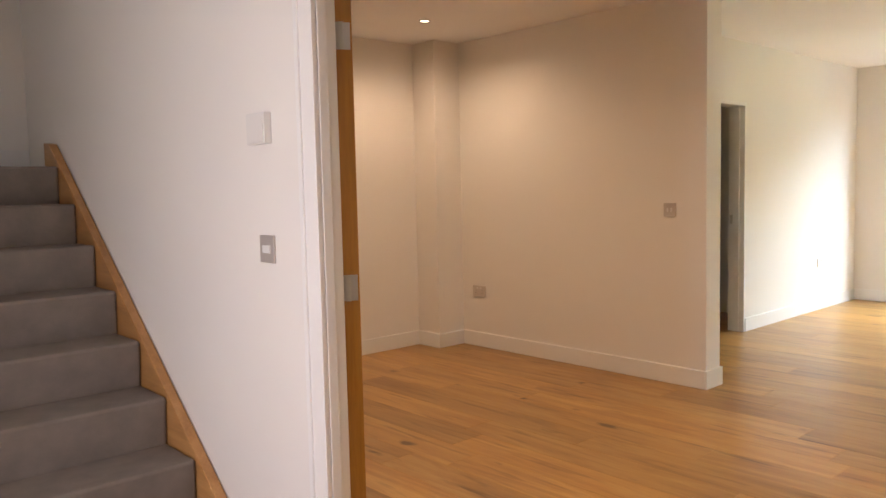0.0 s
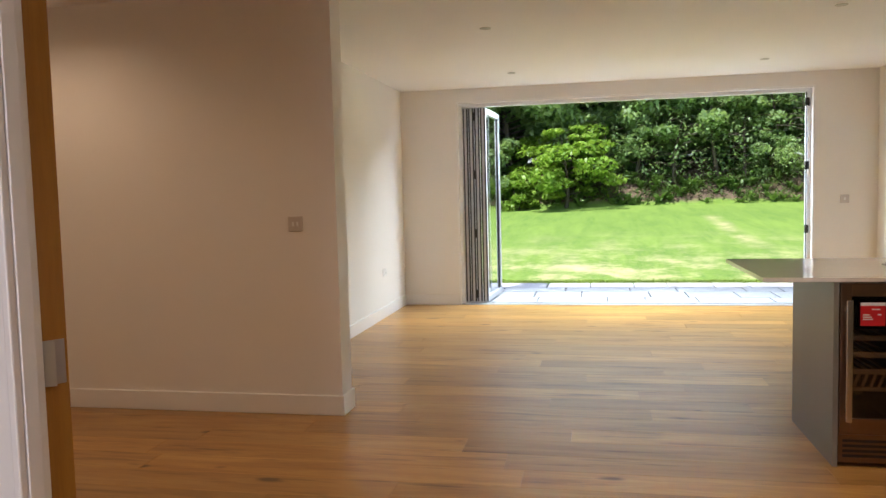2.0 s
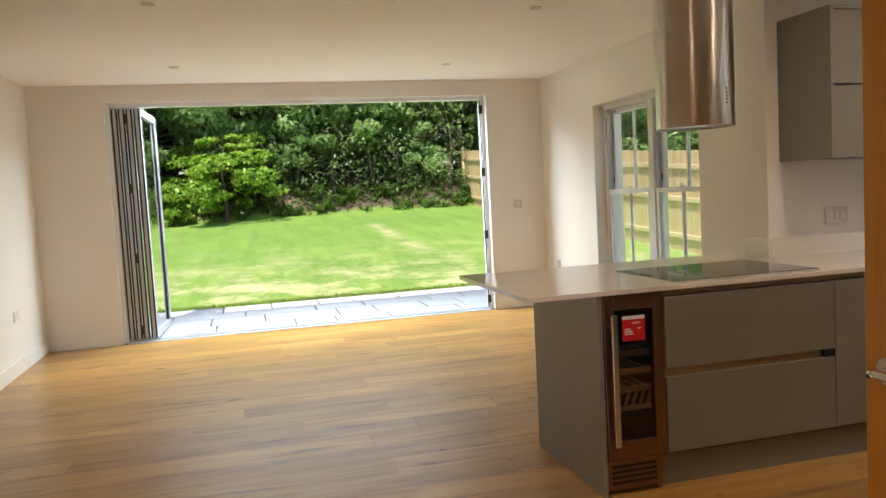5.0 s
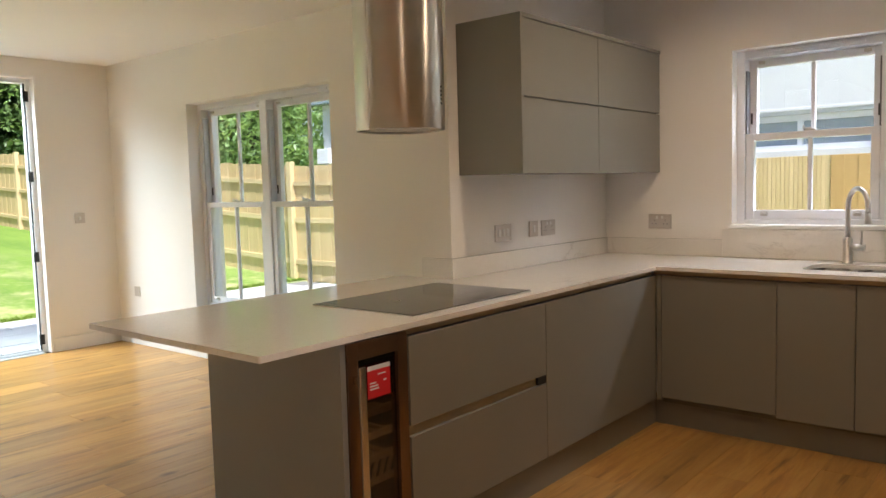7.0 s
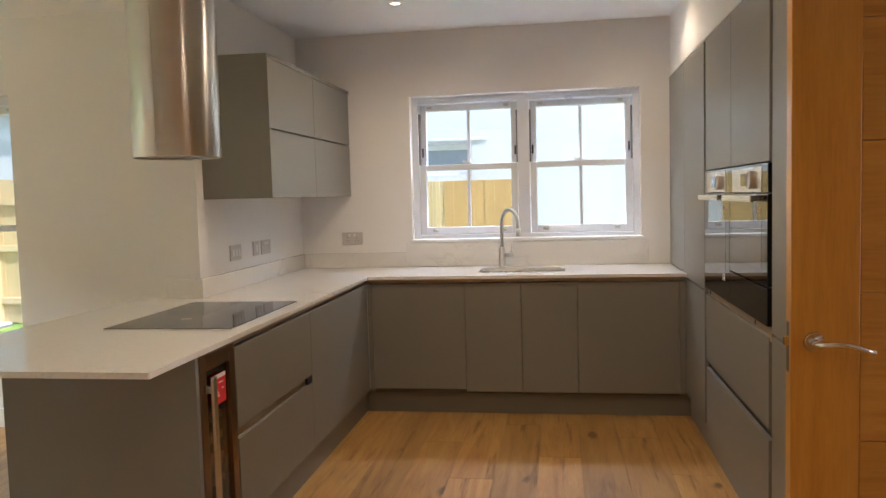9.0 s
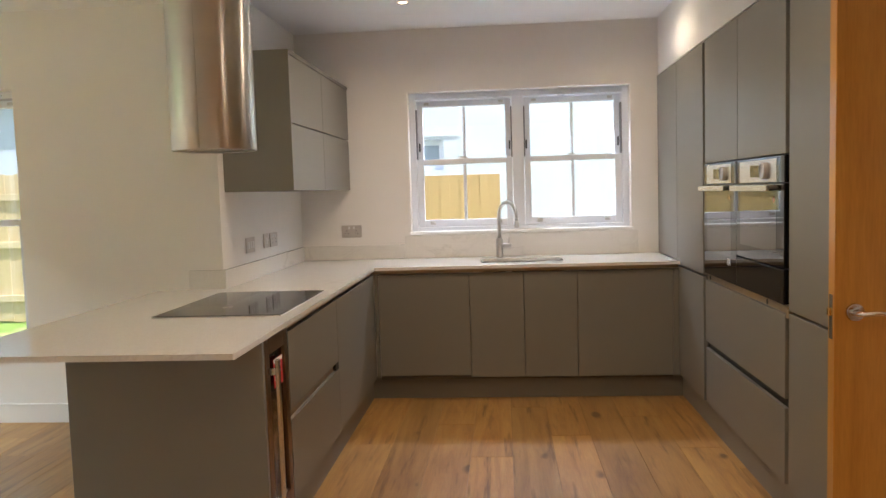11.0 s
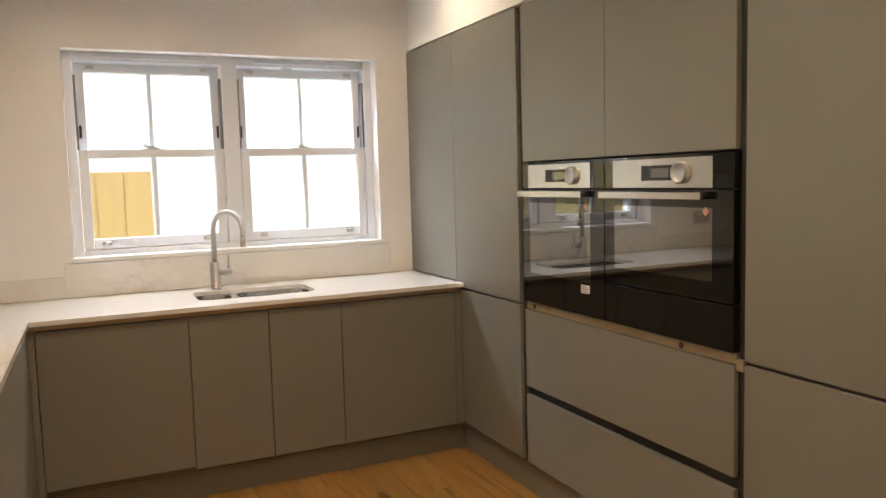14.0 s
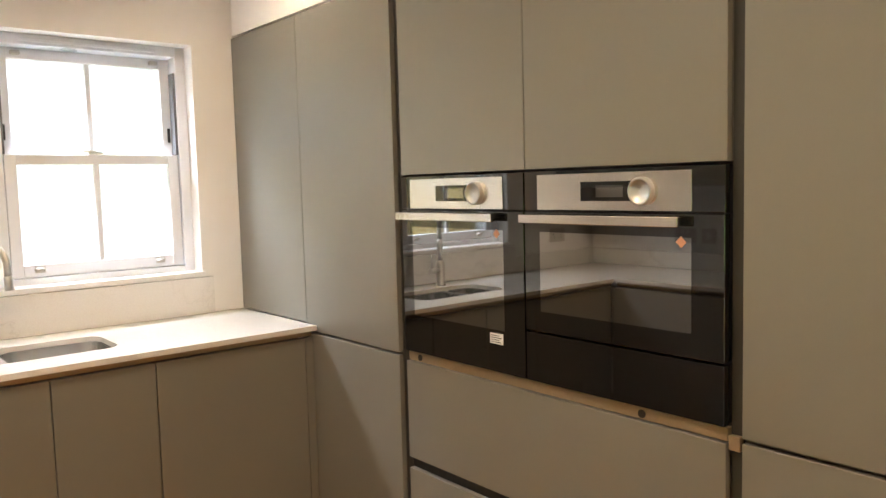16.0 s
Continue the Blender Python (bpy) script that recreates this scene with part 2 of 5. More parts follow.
def glow(name, color, strength):
    k = Mat(name, (0.8, 0.8, 0.8), 0.4)
    k.b.inputs["Emission Color"].default_value = (*color, 1)
    k.b.inputs["Emission Strength"].default_value = strength
    return k.m


M["lamp_off"] = plain("frosted_unlit_lens", (0.5, 0.5, 0.5), 0.3)
M["lamp_warm"] = glow("warm_led_lens", (1.0, 0.72, 0.42), 3.0)


def foliage(name, dark, light, through=0.35):
    k = Mat(name, dark, 0.38)
    isle = k.n("ShaderNodeNewGeometry").outputs["Random Per Island"]
    c = k.mix(k.ramp(isle, (0.0, dark), (1.0, light)), k.ramp(k.noise(0.55, 3), (0.35, dark), (0.65, light)), 0.5)
    k.color(c)
    tr = k.n("ShaderNodeBsdfTranslucent")
    k.l(k.mix(c, (1.0, 1.0, 0.6), 1.0, "MULTIPLY"), tr.inputs["Color"])
    mx = k.n("ShaderNodeMixShader", Fac=through)
    k.l(k.b.outputs[0], mx.inputs[1])
    k.l(tr.outputs[0], mx.inputs[2])
    k.l(mx.outputs[0], k.t.nodes["Material Output"].inputs["Surface"])
    return k.m


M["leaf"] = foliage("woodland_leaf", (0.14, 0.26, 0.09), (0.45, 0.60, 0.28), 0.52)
# darker copy of leaf: varies the trees and puts the deep wood's shade in
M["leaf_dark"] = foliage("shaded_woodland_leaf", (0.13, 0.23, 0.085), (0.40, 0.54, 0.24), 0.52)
M["leaf_bright"] = foliage("bright_young_leaf", (0.15, 0.29, 0.035), (0.38, 0.54, 0.09), 0.45)
M["leaf_pale"] = foliage("pale_hazel_leaf", (0.14, 0.21, 0.06), (0.38, 0.44, 0.18))
M["blade"] = foliage("grass_blade", (0.13, 0.22, 0.022), (0.28, 0.39, 0.06), 0.3)
M["fern"] = foliage("bank_fern", (0.05, 0.10, 0.02), (0.13, 0.20, 0.05))
M["fern_frond"] = foliage("green_fern_frond", (0.07, 0.15, 0.03), (0.22, 0.34, 0.09))
M["bark"] = plain("ivy_grey_bark", (0.10, 0.08, 0.06), 0.9, grain=30, spread=0.35, bump=0.8)


def lawn():
    k = Mat("mown_lawn", (0.16, 0.28, 0.03), 0.9)
    a = k.ramp(k.noise(0.35, 4), (0.35, (0.092, 0.188, 0.022)), (0.65, (0.170, 0.280, 0.036)))
    b = k.ramp(k.noise(14, 5, 0.7), (0.3, (0.06, 0.135, 0.014)), (0.7, (0.235, 0.355, 0.05)))
    c = k.mix(a, b, 0.45)
    # faint streaks left by the mower and patchy growth
    streak = k.noise(1.0, 5, 0.7, k.scaled((0.5, 3.2, 1.0)), 0.6)
    c = k.mix(c, k.ramp(streak, (0.34, (0.078, 0.16, 0.018)), (0.66, (0.235, 0.34, 0.05))), 0.38)
    pos = k.n("ShaderNodeSeparateXYZ")
    k.l(k.coords, pos.inputs[0])
    # dry, worn turf in ragged patches towards the house, and along an old trench line
    dry = k.ramp(k.noise(0.95, 6, 0.75), (0.46, (0, 0, 0)), (0.66, (1, 1, 1)))
    near = k.n("ShaderNodeMapRange", From_Min=12.5, From_Max=18.5, To_Min=0.8, To_Max=0.0)
    k.l(pos.outputs[0], near.inputs["Value"])
    c = k.mix(c, (0.60, 0.50, 0.29), k.mix((0, 0, 0), dry, near.outputs[0]))
    trench = k.maths("ABSOLUTE", k.maths("ADD", k.maths("ADD", pos.outputs[1], 1.62), k.maths("MULTIPLY", k.noise(1.3, 4, 0.7), 0.35)))
    band = k.ramp(trench, (0.03, (0.7,) * 3), (0.30, (0, 0, 0)))
    span = k.n("ShaderNodeMapRange", From_Min=15.2, From_Max=16.4)
    k.l(pos.outputs[0], span.inputs["Value"])
    stop = k.n("ShaderNodeMapRange", From_Min=20.8, From_Max=21.8, To_Min=1.0, To_Max=0.0)
    k.l(pos.outputs[0], stop.inputs["Value"])
    broken = k.ramp(k.noise(0.9, 6, 0.75), (0.36, (0, 0, 0)), (0.62, (1, 1, 1)))
    c = k.mix(c, (0.58, 0.47, 0.27), k.mix((0, 0, 0), k.mix((0, 0, 0), band, k.maths("MULTIPLY", span.outputs[0], stop.outputs[0])), broken))
    soil = k.ramp(k.noise(2.2, 5, 0.7), (0.3, (0.06, 0.04, 0.026)), (0.55, (0.15, 0.105, 0.066)), (0.75, (0.31, 0.22, 0.145)))
    edge = k.maths("ADD", pos.outputs[2], k.maths("MULTIPLY", k.noise(1.6, 3), 0.35))
    rim = k.n("ShaderNodeMapRange", From_Min=1.10, From_Max=1.20)
    k.l(edge, rim.inputs["Value"])
    k.color(k.mix(c, soil, rim.outputs[0]))
    k.bump(k.noise(40, 5, 0.7), 0.5, 0.03)
    return k.m


M["lawn"] = lawn()


def paver():
    k = Mat("grey_sandstone_paver", (0.42, 0.43, 0.45), 0.75)
    info = k.n("ShaderNodeObjectInfo").outputs["Random"]
    each = k.ramp(info, (0.0, (0.46, 0.465, 0.48)), (1.0, (0.58, 0.58, 0.59)))
    c = k.mix(each, k.ramp(k.noise(6, 6, 0.7), (0.3, (0.40, 0.405, 0.42)), (0.7, (0.62, 0.62, 0.63))), 0.45)
    k.color(c)
    k.bump(k.noise(30, 5), 0.3, 0.004)
    return k.m


M["paver"] = paver()
M["joint"] = plain("dark_sand_joint", (0.16, 0.155, 0.15), 0.95, grain=90, spread=0.2, bump=0.4)


def fence_wood(name, lo, hi, along):
    k = Mat(name, hi, 0.75)
    info = k.n("ShaderNodeObjectInfo").outputs["Random"]
    st = {"X": (1.2, 30, 30), "Z": (30, 30, 1.2)}[along]
    g = k.noise(1.2, 5, 0.65, k.scaled(st))
    c = k.mix(k.ramp(g, (0.3, lo), (0.7, hi)), k.ramp(info, (0, lo), (1, hi)), 0.5)
    k.color(c)
    k.bump(g, 0.2, 0.004)
    return k.m


M["fence_x"] = fence_wood("treated_pine_rail", (0.48, 0.36, 0.19), (0.66, 0.52, 0.30), "X")
M["fence_z"] = fence_wood("treated_pine_board", (0.36, 0.215, 0.075), (0.50, 0.32, 0.13), "Z")
M["fence_pale_z"] = fence_wood("pale_treated_pine_board", (0.46, 0.33, 0.16), (0.62, 0.47, 0.26), "Z")
M["render"] = plain("white_house_render", (0.62, 0.625, 0.63), 0.8, grain=60, spread=0.03, bump=0.3)
M["pale_pane"] = black_glass("pale_blue_house_window", (0.30, 0.36, 0.42), 0.08)
M["slate"] = plain("grey_roof_slate", (0.10, 0.105, 0.115), 0.6, grain=14, spread=0.25, bump=0.3)


# ---- builders ----
def box(bm, x0, x1, y0, y1, z0, z1, bevel=0.0, m=None):
    """A box from its bounds, with rounded edges where bevel is given."""
    vs = [bm.verts.new(p) for p in ((x0, y0, z0), (x1, y0, z0), (x1, y1, z0), (x0, y1, z0), (x0, y0, z1), (x1, y0, z1), (x1, y1, z1), (x0, y1, z1))]
    fs = [bm.faces.new([vs[i] for i in f]) for f in ((0, 3, 2, 1), (4, 5, 6, 7), (0, 1, 5, 4), (1, 2, 6, 5), (2, 3, 7, 6), (3, 0, 4, 7))]
    if m is not None:
        bmesh.ops.transform(bm, matrix=m, verts=vs)
    if bevel:
        edges = list({e for f in fs for e in f.edges})
        bmesh.ops.bevel(bm, geom=edges, offset=bevel, segments=2, affect="EDGES", profile=0.5)
    return bm


def boxed(*bounds, bevel=0.0, m=None):
    return box(bmesh.new(), *bounds, bevel=bevel, m=m)


def boxes(*many, bevel=0.0):
    bm = bmesh.new()
    for b in many:
        box(bm, *b, bevel=bevel)
    return bm


def tube(bm, a, b, r, r2=None, sides=20, caps=True):
    """A straight round bar from a to b."""
    a, b = Vector(a), Vector(b)
    q = (b - a).to_track_quat("Z", "Y").to_matrix()
    rings = []
    for p, rad in ((a, r), (b, r if r2 is None else r2)):
        rings.append([bm.verts.new(p + q @ Vector((rad * math.cos(i * math.tau / sides), rad * math.sin(i * math.tau / sides), 0))) for i in range(sides)])
    for i in range(sides):
        j = (i + 1) % sides
        bm.faces.new((rings[0][i], rings[0][j], rings[1][j], rings[1][i])).smooth = True
    if caps:
        bm.faces.new(rings[0][::-1])
        bm.faces.new(rings[1])
    return bm


def swept(bm, pts, radii, sides=14, flat=1.0):
    """A smooth round bar along points."""
    pts = [Vector(p) for p in pts]
    radii = [float(r) for r in radii]
    rings, up = [], Vector((0.31, 0.17, 0.93))
    for i, p in enumerate(pts):
        d = (pts[min(i + 1, len(pts) - 1)] - pts[max(i - 1, 0)]).normalized()
        u = d.cross(up)
        u = (u if u.length > 0.05 else d.cross(Vector((1, 0, 0)))).normalized()
        v = d.cross(u)
        rings.append([bm.verts.new(p + radii[i] * (u * math.cos(k * math.tau / sides) + flat * v * math.sin(k * math.tau / sides))) for k in range(sides)])
    for a, b in zip(rings, rings[1:]):
        for i in range(sides):
            j = (i + 1) % sides
            bm.faces.new((a[i], a[j], b[j], b[i])).smooth = True
    bm.faces.new(rings[0][::-1])
    bm.faces.new(rings[-1])
    return bm


def lathe(bm, center, profile, sides=40):
    """A turned shape about the upright through center; profile: (radius, height)."""
    c, rings = Vector(center), []
    for r, z in profile:
        rings.append([bm.verts.new(c + Vector((r * math.cos(i * math.tau / sides), r * math.sin(i * math.tau / sides), z))) for i in range(sides)])
    for a, b in zip(rings, rings[1:]):
        for i in range(sides):
            j = (i + 1) % sides
            bm.faces.new((a[i], a[j], b[j], b[i])).smooth = True
    return bm


def mesh(name, bm, material):
    bmesh.ops.recalc_face_normals(bm, faces=bm.faces)
    data = bpy.data.meshes.new(name)
    bm.to_mesh(data)
    bm.free()
    data.materials.append(material)
    return data


def part(name, bm, material, parent, label=""):
    """One mesh under a thing or under a part; bm is in the room's metres."""
    ob = new(name, mesh(name, bm, material))
    ob.parent = parent
    ob.matrix_parent_inverse = Matrix.Translation(-Vector(parent.location)) if parent.type == "EMPTY" else parent.matrix_parent_inverse.inverted() @ parent.matrix_parent_inverse
    return tagged(ob, label)


def thing(name, x, y, z, label, category, group="", kind=""):
    ob = new(name)
    ob.location = (x, y, z)
    ob.empty_display_size = 0.1
    return tagged(ob, label, category, group, kind)


def solid(name, bm, material, label="", category="", group="", kind=""):
    return tagged(new(name, mesh(name, bm, material)), label, category, group, kind)


def structure(name, bm, material, label=""):
    return solid(name, bm, material, label, "", "", "structure")


def wall_run(axis, a0, a1, t0, t1, z0, z1, openings=()):
    """A wall along axis ('x' or 'y') from a0 to a1, between t0 and t1, with openings (from, to, sill, head)."""
    bm, cuts = bmesh.new(), []
    at = a0
    for o0, o1, s, h in sorted(openings):
        cuts += [(at, o0, z0, z1)] + ([(o0, o1, z0, s)] if s > z0 else []) + ([(o0, o1, h, z1)] if h < z1 else [])
        at = o1
    cuts.append((at, a1, z0, z1))
    for u0, u1, w0, w1 in cuts:
        if axis == "x":
            box(bm, u0, u1, t0, t1, w0, w1)
        else:
            box(bm, t0, t1, u0, u1, w0, w1)
    bmesh.ops.remove_doubles(bm, verts=bm.verts, dist=1e-5)
    return bm


def skirting(name, *runs):
    """Skirting boards: runs are bounds in plan (x0, x1, y0, y1)."""
    bm = bmesh.new()
    for x0, x1, y0, y1 in runs:
        box(bm, x0, x1, y0, y1, 0.0, 0.122, bevel=0.004)
    return structure(name, bm, M["gloss"], "white painted square-edged skirting board")

# ---- structure ----
ZC = 2.56
structure("wall_west", wall_run("y", -3.15, 5.26, 1.755, 1.84, 0, ZC, [(0.40, 2.19, 0, 2.09)]), M["wall"], "white painted wall between hall and kitchen")
structure("wall_hall_south", boxed(-1.74, 1.755, -1.74, -1.60, 0, ZC), M["wall"], "plain white hall wall")
structure("wall_hall_west", wall_run("y", -1.60, 5.26, -1.74, -1.60, 0, ZC, [(1.25, 2.25, 0, 2.1)]), M["wall"], "plain white hall wall")
structure("wall_alcove_north", boxed(-1.74, 5.21, 5.26, 5.40, 0, ZC), M["wall"], "white painted wall behind stairs and alcove")
structure("wall_alcove_pier", boxed(4.745, 5.03, 4.995, 5.26, 0, ZC), M["wall"], "white boxed-in corner pier")
structure("wall_stub", boxed(5.03, 5.21, 2.725, 5.26, 0, ZC), M["wall"], "white painted dividing wall with an open end")
structure("wall_north", wall_run("x", 5.21, 9.64, 3.465, 3.605, 0, ZC, [(6.24, 7.05, 0, 2.035)]), M["wall"], "white painted living room wall")
structure("wall_store_east", boxed(7.9, 8.04, 3.605, 5.40, 0, ZC), M["wall"], "plain white store wall")
structure("wall_store_north", boxed(5.21, 7.9, 5.26, 5.40, 0, ZC), M["wall"], "plain white store wall")
structure("wall_east", wall_run("y", -2.09, 3.605, 9.64, 9.94, 0, ZC, [(-1.155, 2.797, 0, 2.41)]), M["wall"], "white painted wall with a wide garden opening")
structure("wall_south", wall_run("x", 5.30, 9.64, -2.09, -1.79, 0, ZC, [(6.61, 8.35, 0.42, 2.097)]), M["wall"], "white painted living room window wall")
structure("wall_kitchen_east", boxed(5.115, 5.30, -3.15, -1.22, 0, ZC), M["wall"], "white painted kitchen nib wall")
structure("wall_kitchen_south", wall_run("x", 1.84, 5.115, -3.15, -2.85, 0, ZC, [(2.69, 4.29, 1.087, 2.107)]), M["wall"], "white painted kitchen window wall")
structure("bulkhead", boxed(1.84, 2.492, -2.85, 0.28, 2.165, ZC), M["wall"], "white plastered bulkhead above tall units")
structure("ceiling", boxed(-1.74, 9.94, -3.15, 5.40, ZC, ZC + 0.2), M["ceiling"], "flat white painted ceiling")

# door out of view, made up to give the hall lamp an opening
glazed = structure("door_1", boxes((-1.72, -1.66, 1.25, 1.37, 0, 2.1), (-1.72, -1.66, 2.13, 2.25, 0, 2.1), (-1.72, -1.66, 1.37, 2.13, 1.98, 2.1), (-1.72, -1.66, 1.37, 2.13, 0, 0.2), bevel=0.003), M["upvc"], "unseen white glazed front door added for hall daylight")
part("pane", boxed(-1.70, -1.69, 1.365, 2.135, 0.195, 1.985), M["glass"], glazed).visible_shadow = False

skirting("baseboard_stub", (5.014, 5.03, 2.725, 4.979), (5.014, 5.226, 2.709, 2.725), (5.21, 5.226, 2.725, 3.449))
skirting("baseboard_alcove", (1.856, 4.729, 5.244, 5.26), (4.729, 4.745, 4.979, 5.26), (4.745, 5.014, 4.979, 4.995))
skirting("baseboard_north", (5.226, 6.17, 3.449, 3.465), (7.05, 9.624, 3.449, 3.465))
skirting("baseboard_east", (9.624, 9.64, 2.80, 3.465), (9.624, 9.64, -1.79, -1.158))
skirting("baseboard_south", (5.30, 9.64, -1.79, -1.774), (5.30, 5.316, -1.774, -1.22))
skirting("baseboard_west", (1.84, 1.856, 2.27, 5.26), (1.84, 1.856, 0.285, 0.33))
skirting("baseboard_hall", (1.739, 1.755, 2.24, 2.71), (1.739, 1.755, -1.6, 0.34))

# door lining between hall and room: lining, stops, architraves on both faces
LIN = boxes((1.755, 1.84, 2.168, 2.19, 0, 2.05), (1.755, 1.84, 0.40, 0.44, 0, 2.05), (1.755, 1.84, 0.40, 2.19, 2.05, 2.09), bevel=0.002)
lining = structure("door_frame_1", LIN, M["gloss"], "white painted door lining with moulded architrave")
part("door_stop", boxes((1.757, 1.79, 2.14, 2.168, 0, 2.036), (1.765, 1.79, 0.44, 0.454, 0, 2.036), (1.757, 1.79, 0.454, 2.14, 2.036, 2.05), bevel=0.002), M["gloss"], lining)


def architrave(x, out, y_in):
    """A stepped architrave round the double doorway; out is -1 for the hall face."""
    bm = bmesh.new()
    for lo, hi, d in ((0.004, 0.094, 0.013), (0.002, 0.016, 0.017), (0.076, 0.097, 0.020)):
        x0, x1 = sorted((x, x + out * d))
        for y0, y1 in ((y_in + lo, y_in + hi), (0.44 - hi, 0.44 - lo)):
            box(bm, x0, x1, y0, y1, 0, 2.05 + hi, bevel=0.003)
        box(bm, x0, x1, 0.44 - lo, y_in + lo, 2.05 + lo, 2.05 + hi, bevel=0.003)
    return bm


part("architrave", architrave(1.755, -1, 2.14), M["gloss"], lining)
part("architrave", architrave(1.84, 1, 2.192), M["gloss"], lining)

# white lining of the store doorway
store = structure("door_frame_2", boxes((7.02, 7.05, 3.455, 3.605, 0, 2.005), (6.24, 6.27, 3.455, 3.605, 0, 2.005), (6.24, 7.05, 3.455, 3.605, 2.005, 2.035), bevel=0.002), M["gloss"], "white painted door lining of a store")
part("door_stop", boxes((7.005, 7.02, 3.50, 3.55, 0, 1.99), (6.27, 6.285, 3.50, 3.55, 0, 1.99), bevel=0.002), M["gloss"], store)
part("strike_plate", boxed(7.017, 7.0195, 3.565, 3.59, 0.97, 1.05), M["satin"], store, "satin steel strike plate")


# ---- oak doors ----
def oak_door(name, hinge, angle, width, label, t=0.044, handles=True):
    """A ledged oak leaf, t thick: hinge line at hinge, the leaf turned by angle from pointing along +x."""
    h = 2.03
    ob = thing(name, hinge[0], hinge[1], 0.006, label, "door")
    m = Matrix.Translation((hinge[0], hinge[1], 0.006)) @ Matrix.Rotation(radians(angle), 4, "Z")

    def add(pname, bm, material, lab="", parent=None):
        bmesh.ops.transform(bm, matrix=m, verts=bm.verts)
        return part(pname, bm, material, parent or ob, lab)

    stile = 0.165
    for a, b in ((0, stile), (width - stile, width)):
        add("stile", boxed(a, b, -t, 0, 0, h, bevel=0.002), M["oak_door_v"])
    levels = [0, 0.36, 0.74, 1.12, 1.5, 1.8, h]
    for z0, z1 in zip(levels, levels[1:]):
        add("panel", boxed(stile + 0.0008, width - stile - 0.0008, -t + 0.001, -0.001, z0 + 0.0008, z1 - 0.0008, bevel=0.0025), M["oak_door_h"])
    add("core", boxed(stile - 0.002, width - stile + 0.002, -t + 0.009, -0.009, 0.002, h - 0.002), M["oak_door_v"])
    for z in (0.25, 1.035, 1.80):
        bm = boxes((-0.0015, 0.0005, -t + 0.006, -0.004, z - 0.04, z + 0.04))
        tube(bm, (-0.004, 0.004, z - 0.04), (-0.004, 0.004, z + 0.04), 0.0065, sides=12)
        for zz in (z - 0.026, z, z + 0.026):
            tube(bm, (-0.0024, -0.022 + (0.006 if zz == z else -0.004), zz), (-0.0014, -0.022 + (0.006 if zz == z else -0.004), zz), 0.0045, sides=10)
        box(bm, -0.036, -0.004, 0.0005, 0.002, z - 0.04, z + 0.04, m=Matrix.Translation((-0.004, 0.004, 0)) @ Matrix.Rotation(radians(-angle + 90 + (30 if angle > 40 else 0)), 4, "Z") @ Matrix.Translation((0.004, -0.004, 0)))
        add("hinge", bm, M["hinge"], "polished steel butt hinge")
    if handles:
        hx, hz = width - 0.056, 0.995
        for s, y in ((1, 0.0), (-1, -t)):
            bm = bmesh.new()
            tube(bm, (hx, y, hz), (hx, y + s * 0.009, hz), 0.026, 0.024, 28)
            rose = add("handle_rose", bm, M["chrome"], "round chrome rose")
            bm = bmesh.new()
            swept(bm, [(hx, y + s * 0.008, hz), (hx, y + s * 0.03, hz), (hx - 0.006, y + s * 0.045, hz + 0.001), (hx - 0.03, y + s * 0.052, hz + 0.004), (hx - 0.065, y + s * 0.053, hz + 0.002), (hx - 0.1, y + s * 0.052, hz - 0.008), (hx - 0.125, y + s * 0.05, hz - 0.017)],
                  [0.011, 0.0105, 0.011, 0.0105, 0.0095, 0.0088, 0.0095], 14, 0.75)
            add("lever_handle", bm, M["chrome"], "curved chrome lever")
        add("latch_bolt", boxed(width + 0.001, width + 0.011, -t + 0.015, -0.015, hz - 0.012, hz + 0.012, bevel=0.002), M["brass"], "brass latch bolt")
        add("latch_plate", boxed(width, width + 0.0015, -t + 0.01, -0.01, hz - 0.08, hz + 0.05), M["chrome"])
    return ob


oak_door("oak_door", (1.846, 0.489), 0.0, 0.822, "varnished oak door standing open beside the tall units")
oak_door("oak_door", (1.848, 2.189), 60.0, 0.822, "varnished oak door folded back against the wall", 0.054)

# ---- stairs ----
stairs = thing("staircase", 1.2, 2.6, 0, "grey carpeted stairs with an oak side string", "stairs")
RISE, GO, Y1, LOW = 0.1955, 0.255, 2.746, -0.0623
for k in range(8):
    y0, z1 = Y1 + k * GO, LOW + RISE * (k + 1)
    depth = GO + 0.03 if k < 7 else 5.256 - y0
    bm = bmesh.new()
    box(bm, 0.70, 1.708, y0, y0 + depth, max(0.0, z1 - RISE - 0.012), z1, bevel=0.013)
    for v in bm.verts:
        if v.co.y < y0 + 0.1 and v.co.z < z1 - 0.05:
            v.co.y += 0.014
    part("carpeted_step", bm, M["carpet"], stairs)
bm = bmesh.new()
slope = RISE / GO
lo, hi = Y1 - 0.04, 4.68


def string_top(y):
    return 0.946 + (y - 3.795) * slope


outline = [(lo, 0.0), (lo, string_top(lo)), (hi, string_top(hi)), (hi + 0.10, string_top(hi) + 0.012), (hi + 0.10, string_top(hi) - 0.34), (lo + 0.36, 0.0)]
ring = [[bm.verts.new((x, y, z)) for y, z in outline] for x in (1.709, 1.751)]
bm.faces.new(ring[0])
bm.faces.new(ring[1][::-1])
for i in range(len(outline)):
    j = (i + 1) % len(outline)
    bm.faces.new((ring[0][i], ring[0][j], ring[1][j], ring[1][i]))
bmesh.ops.bevel(bm, geom=list(bm.edges), offset=0.004, segments=2, affect="EDGES", profile=0.5)
part("side_string", bm, M["oak_string"], stairs, "varnished oak string")
skirting("baseboard_landing", (-1.6, 0.7, 5.244, 5.26))
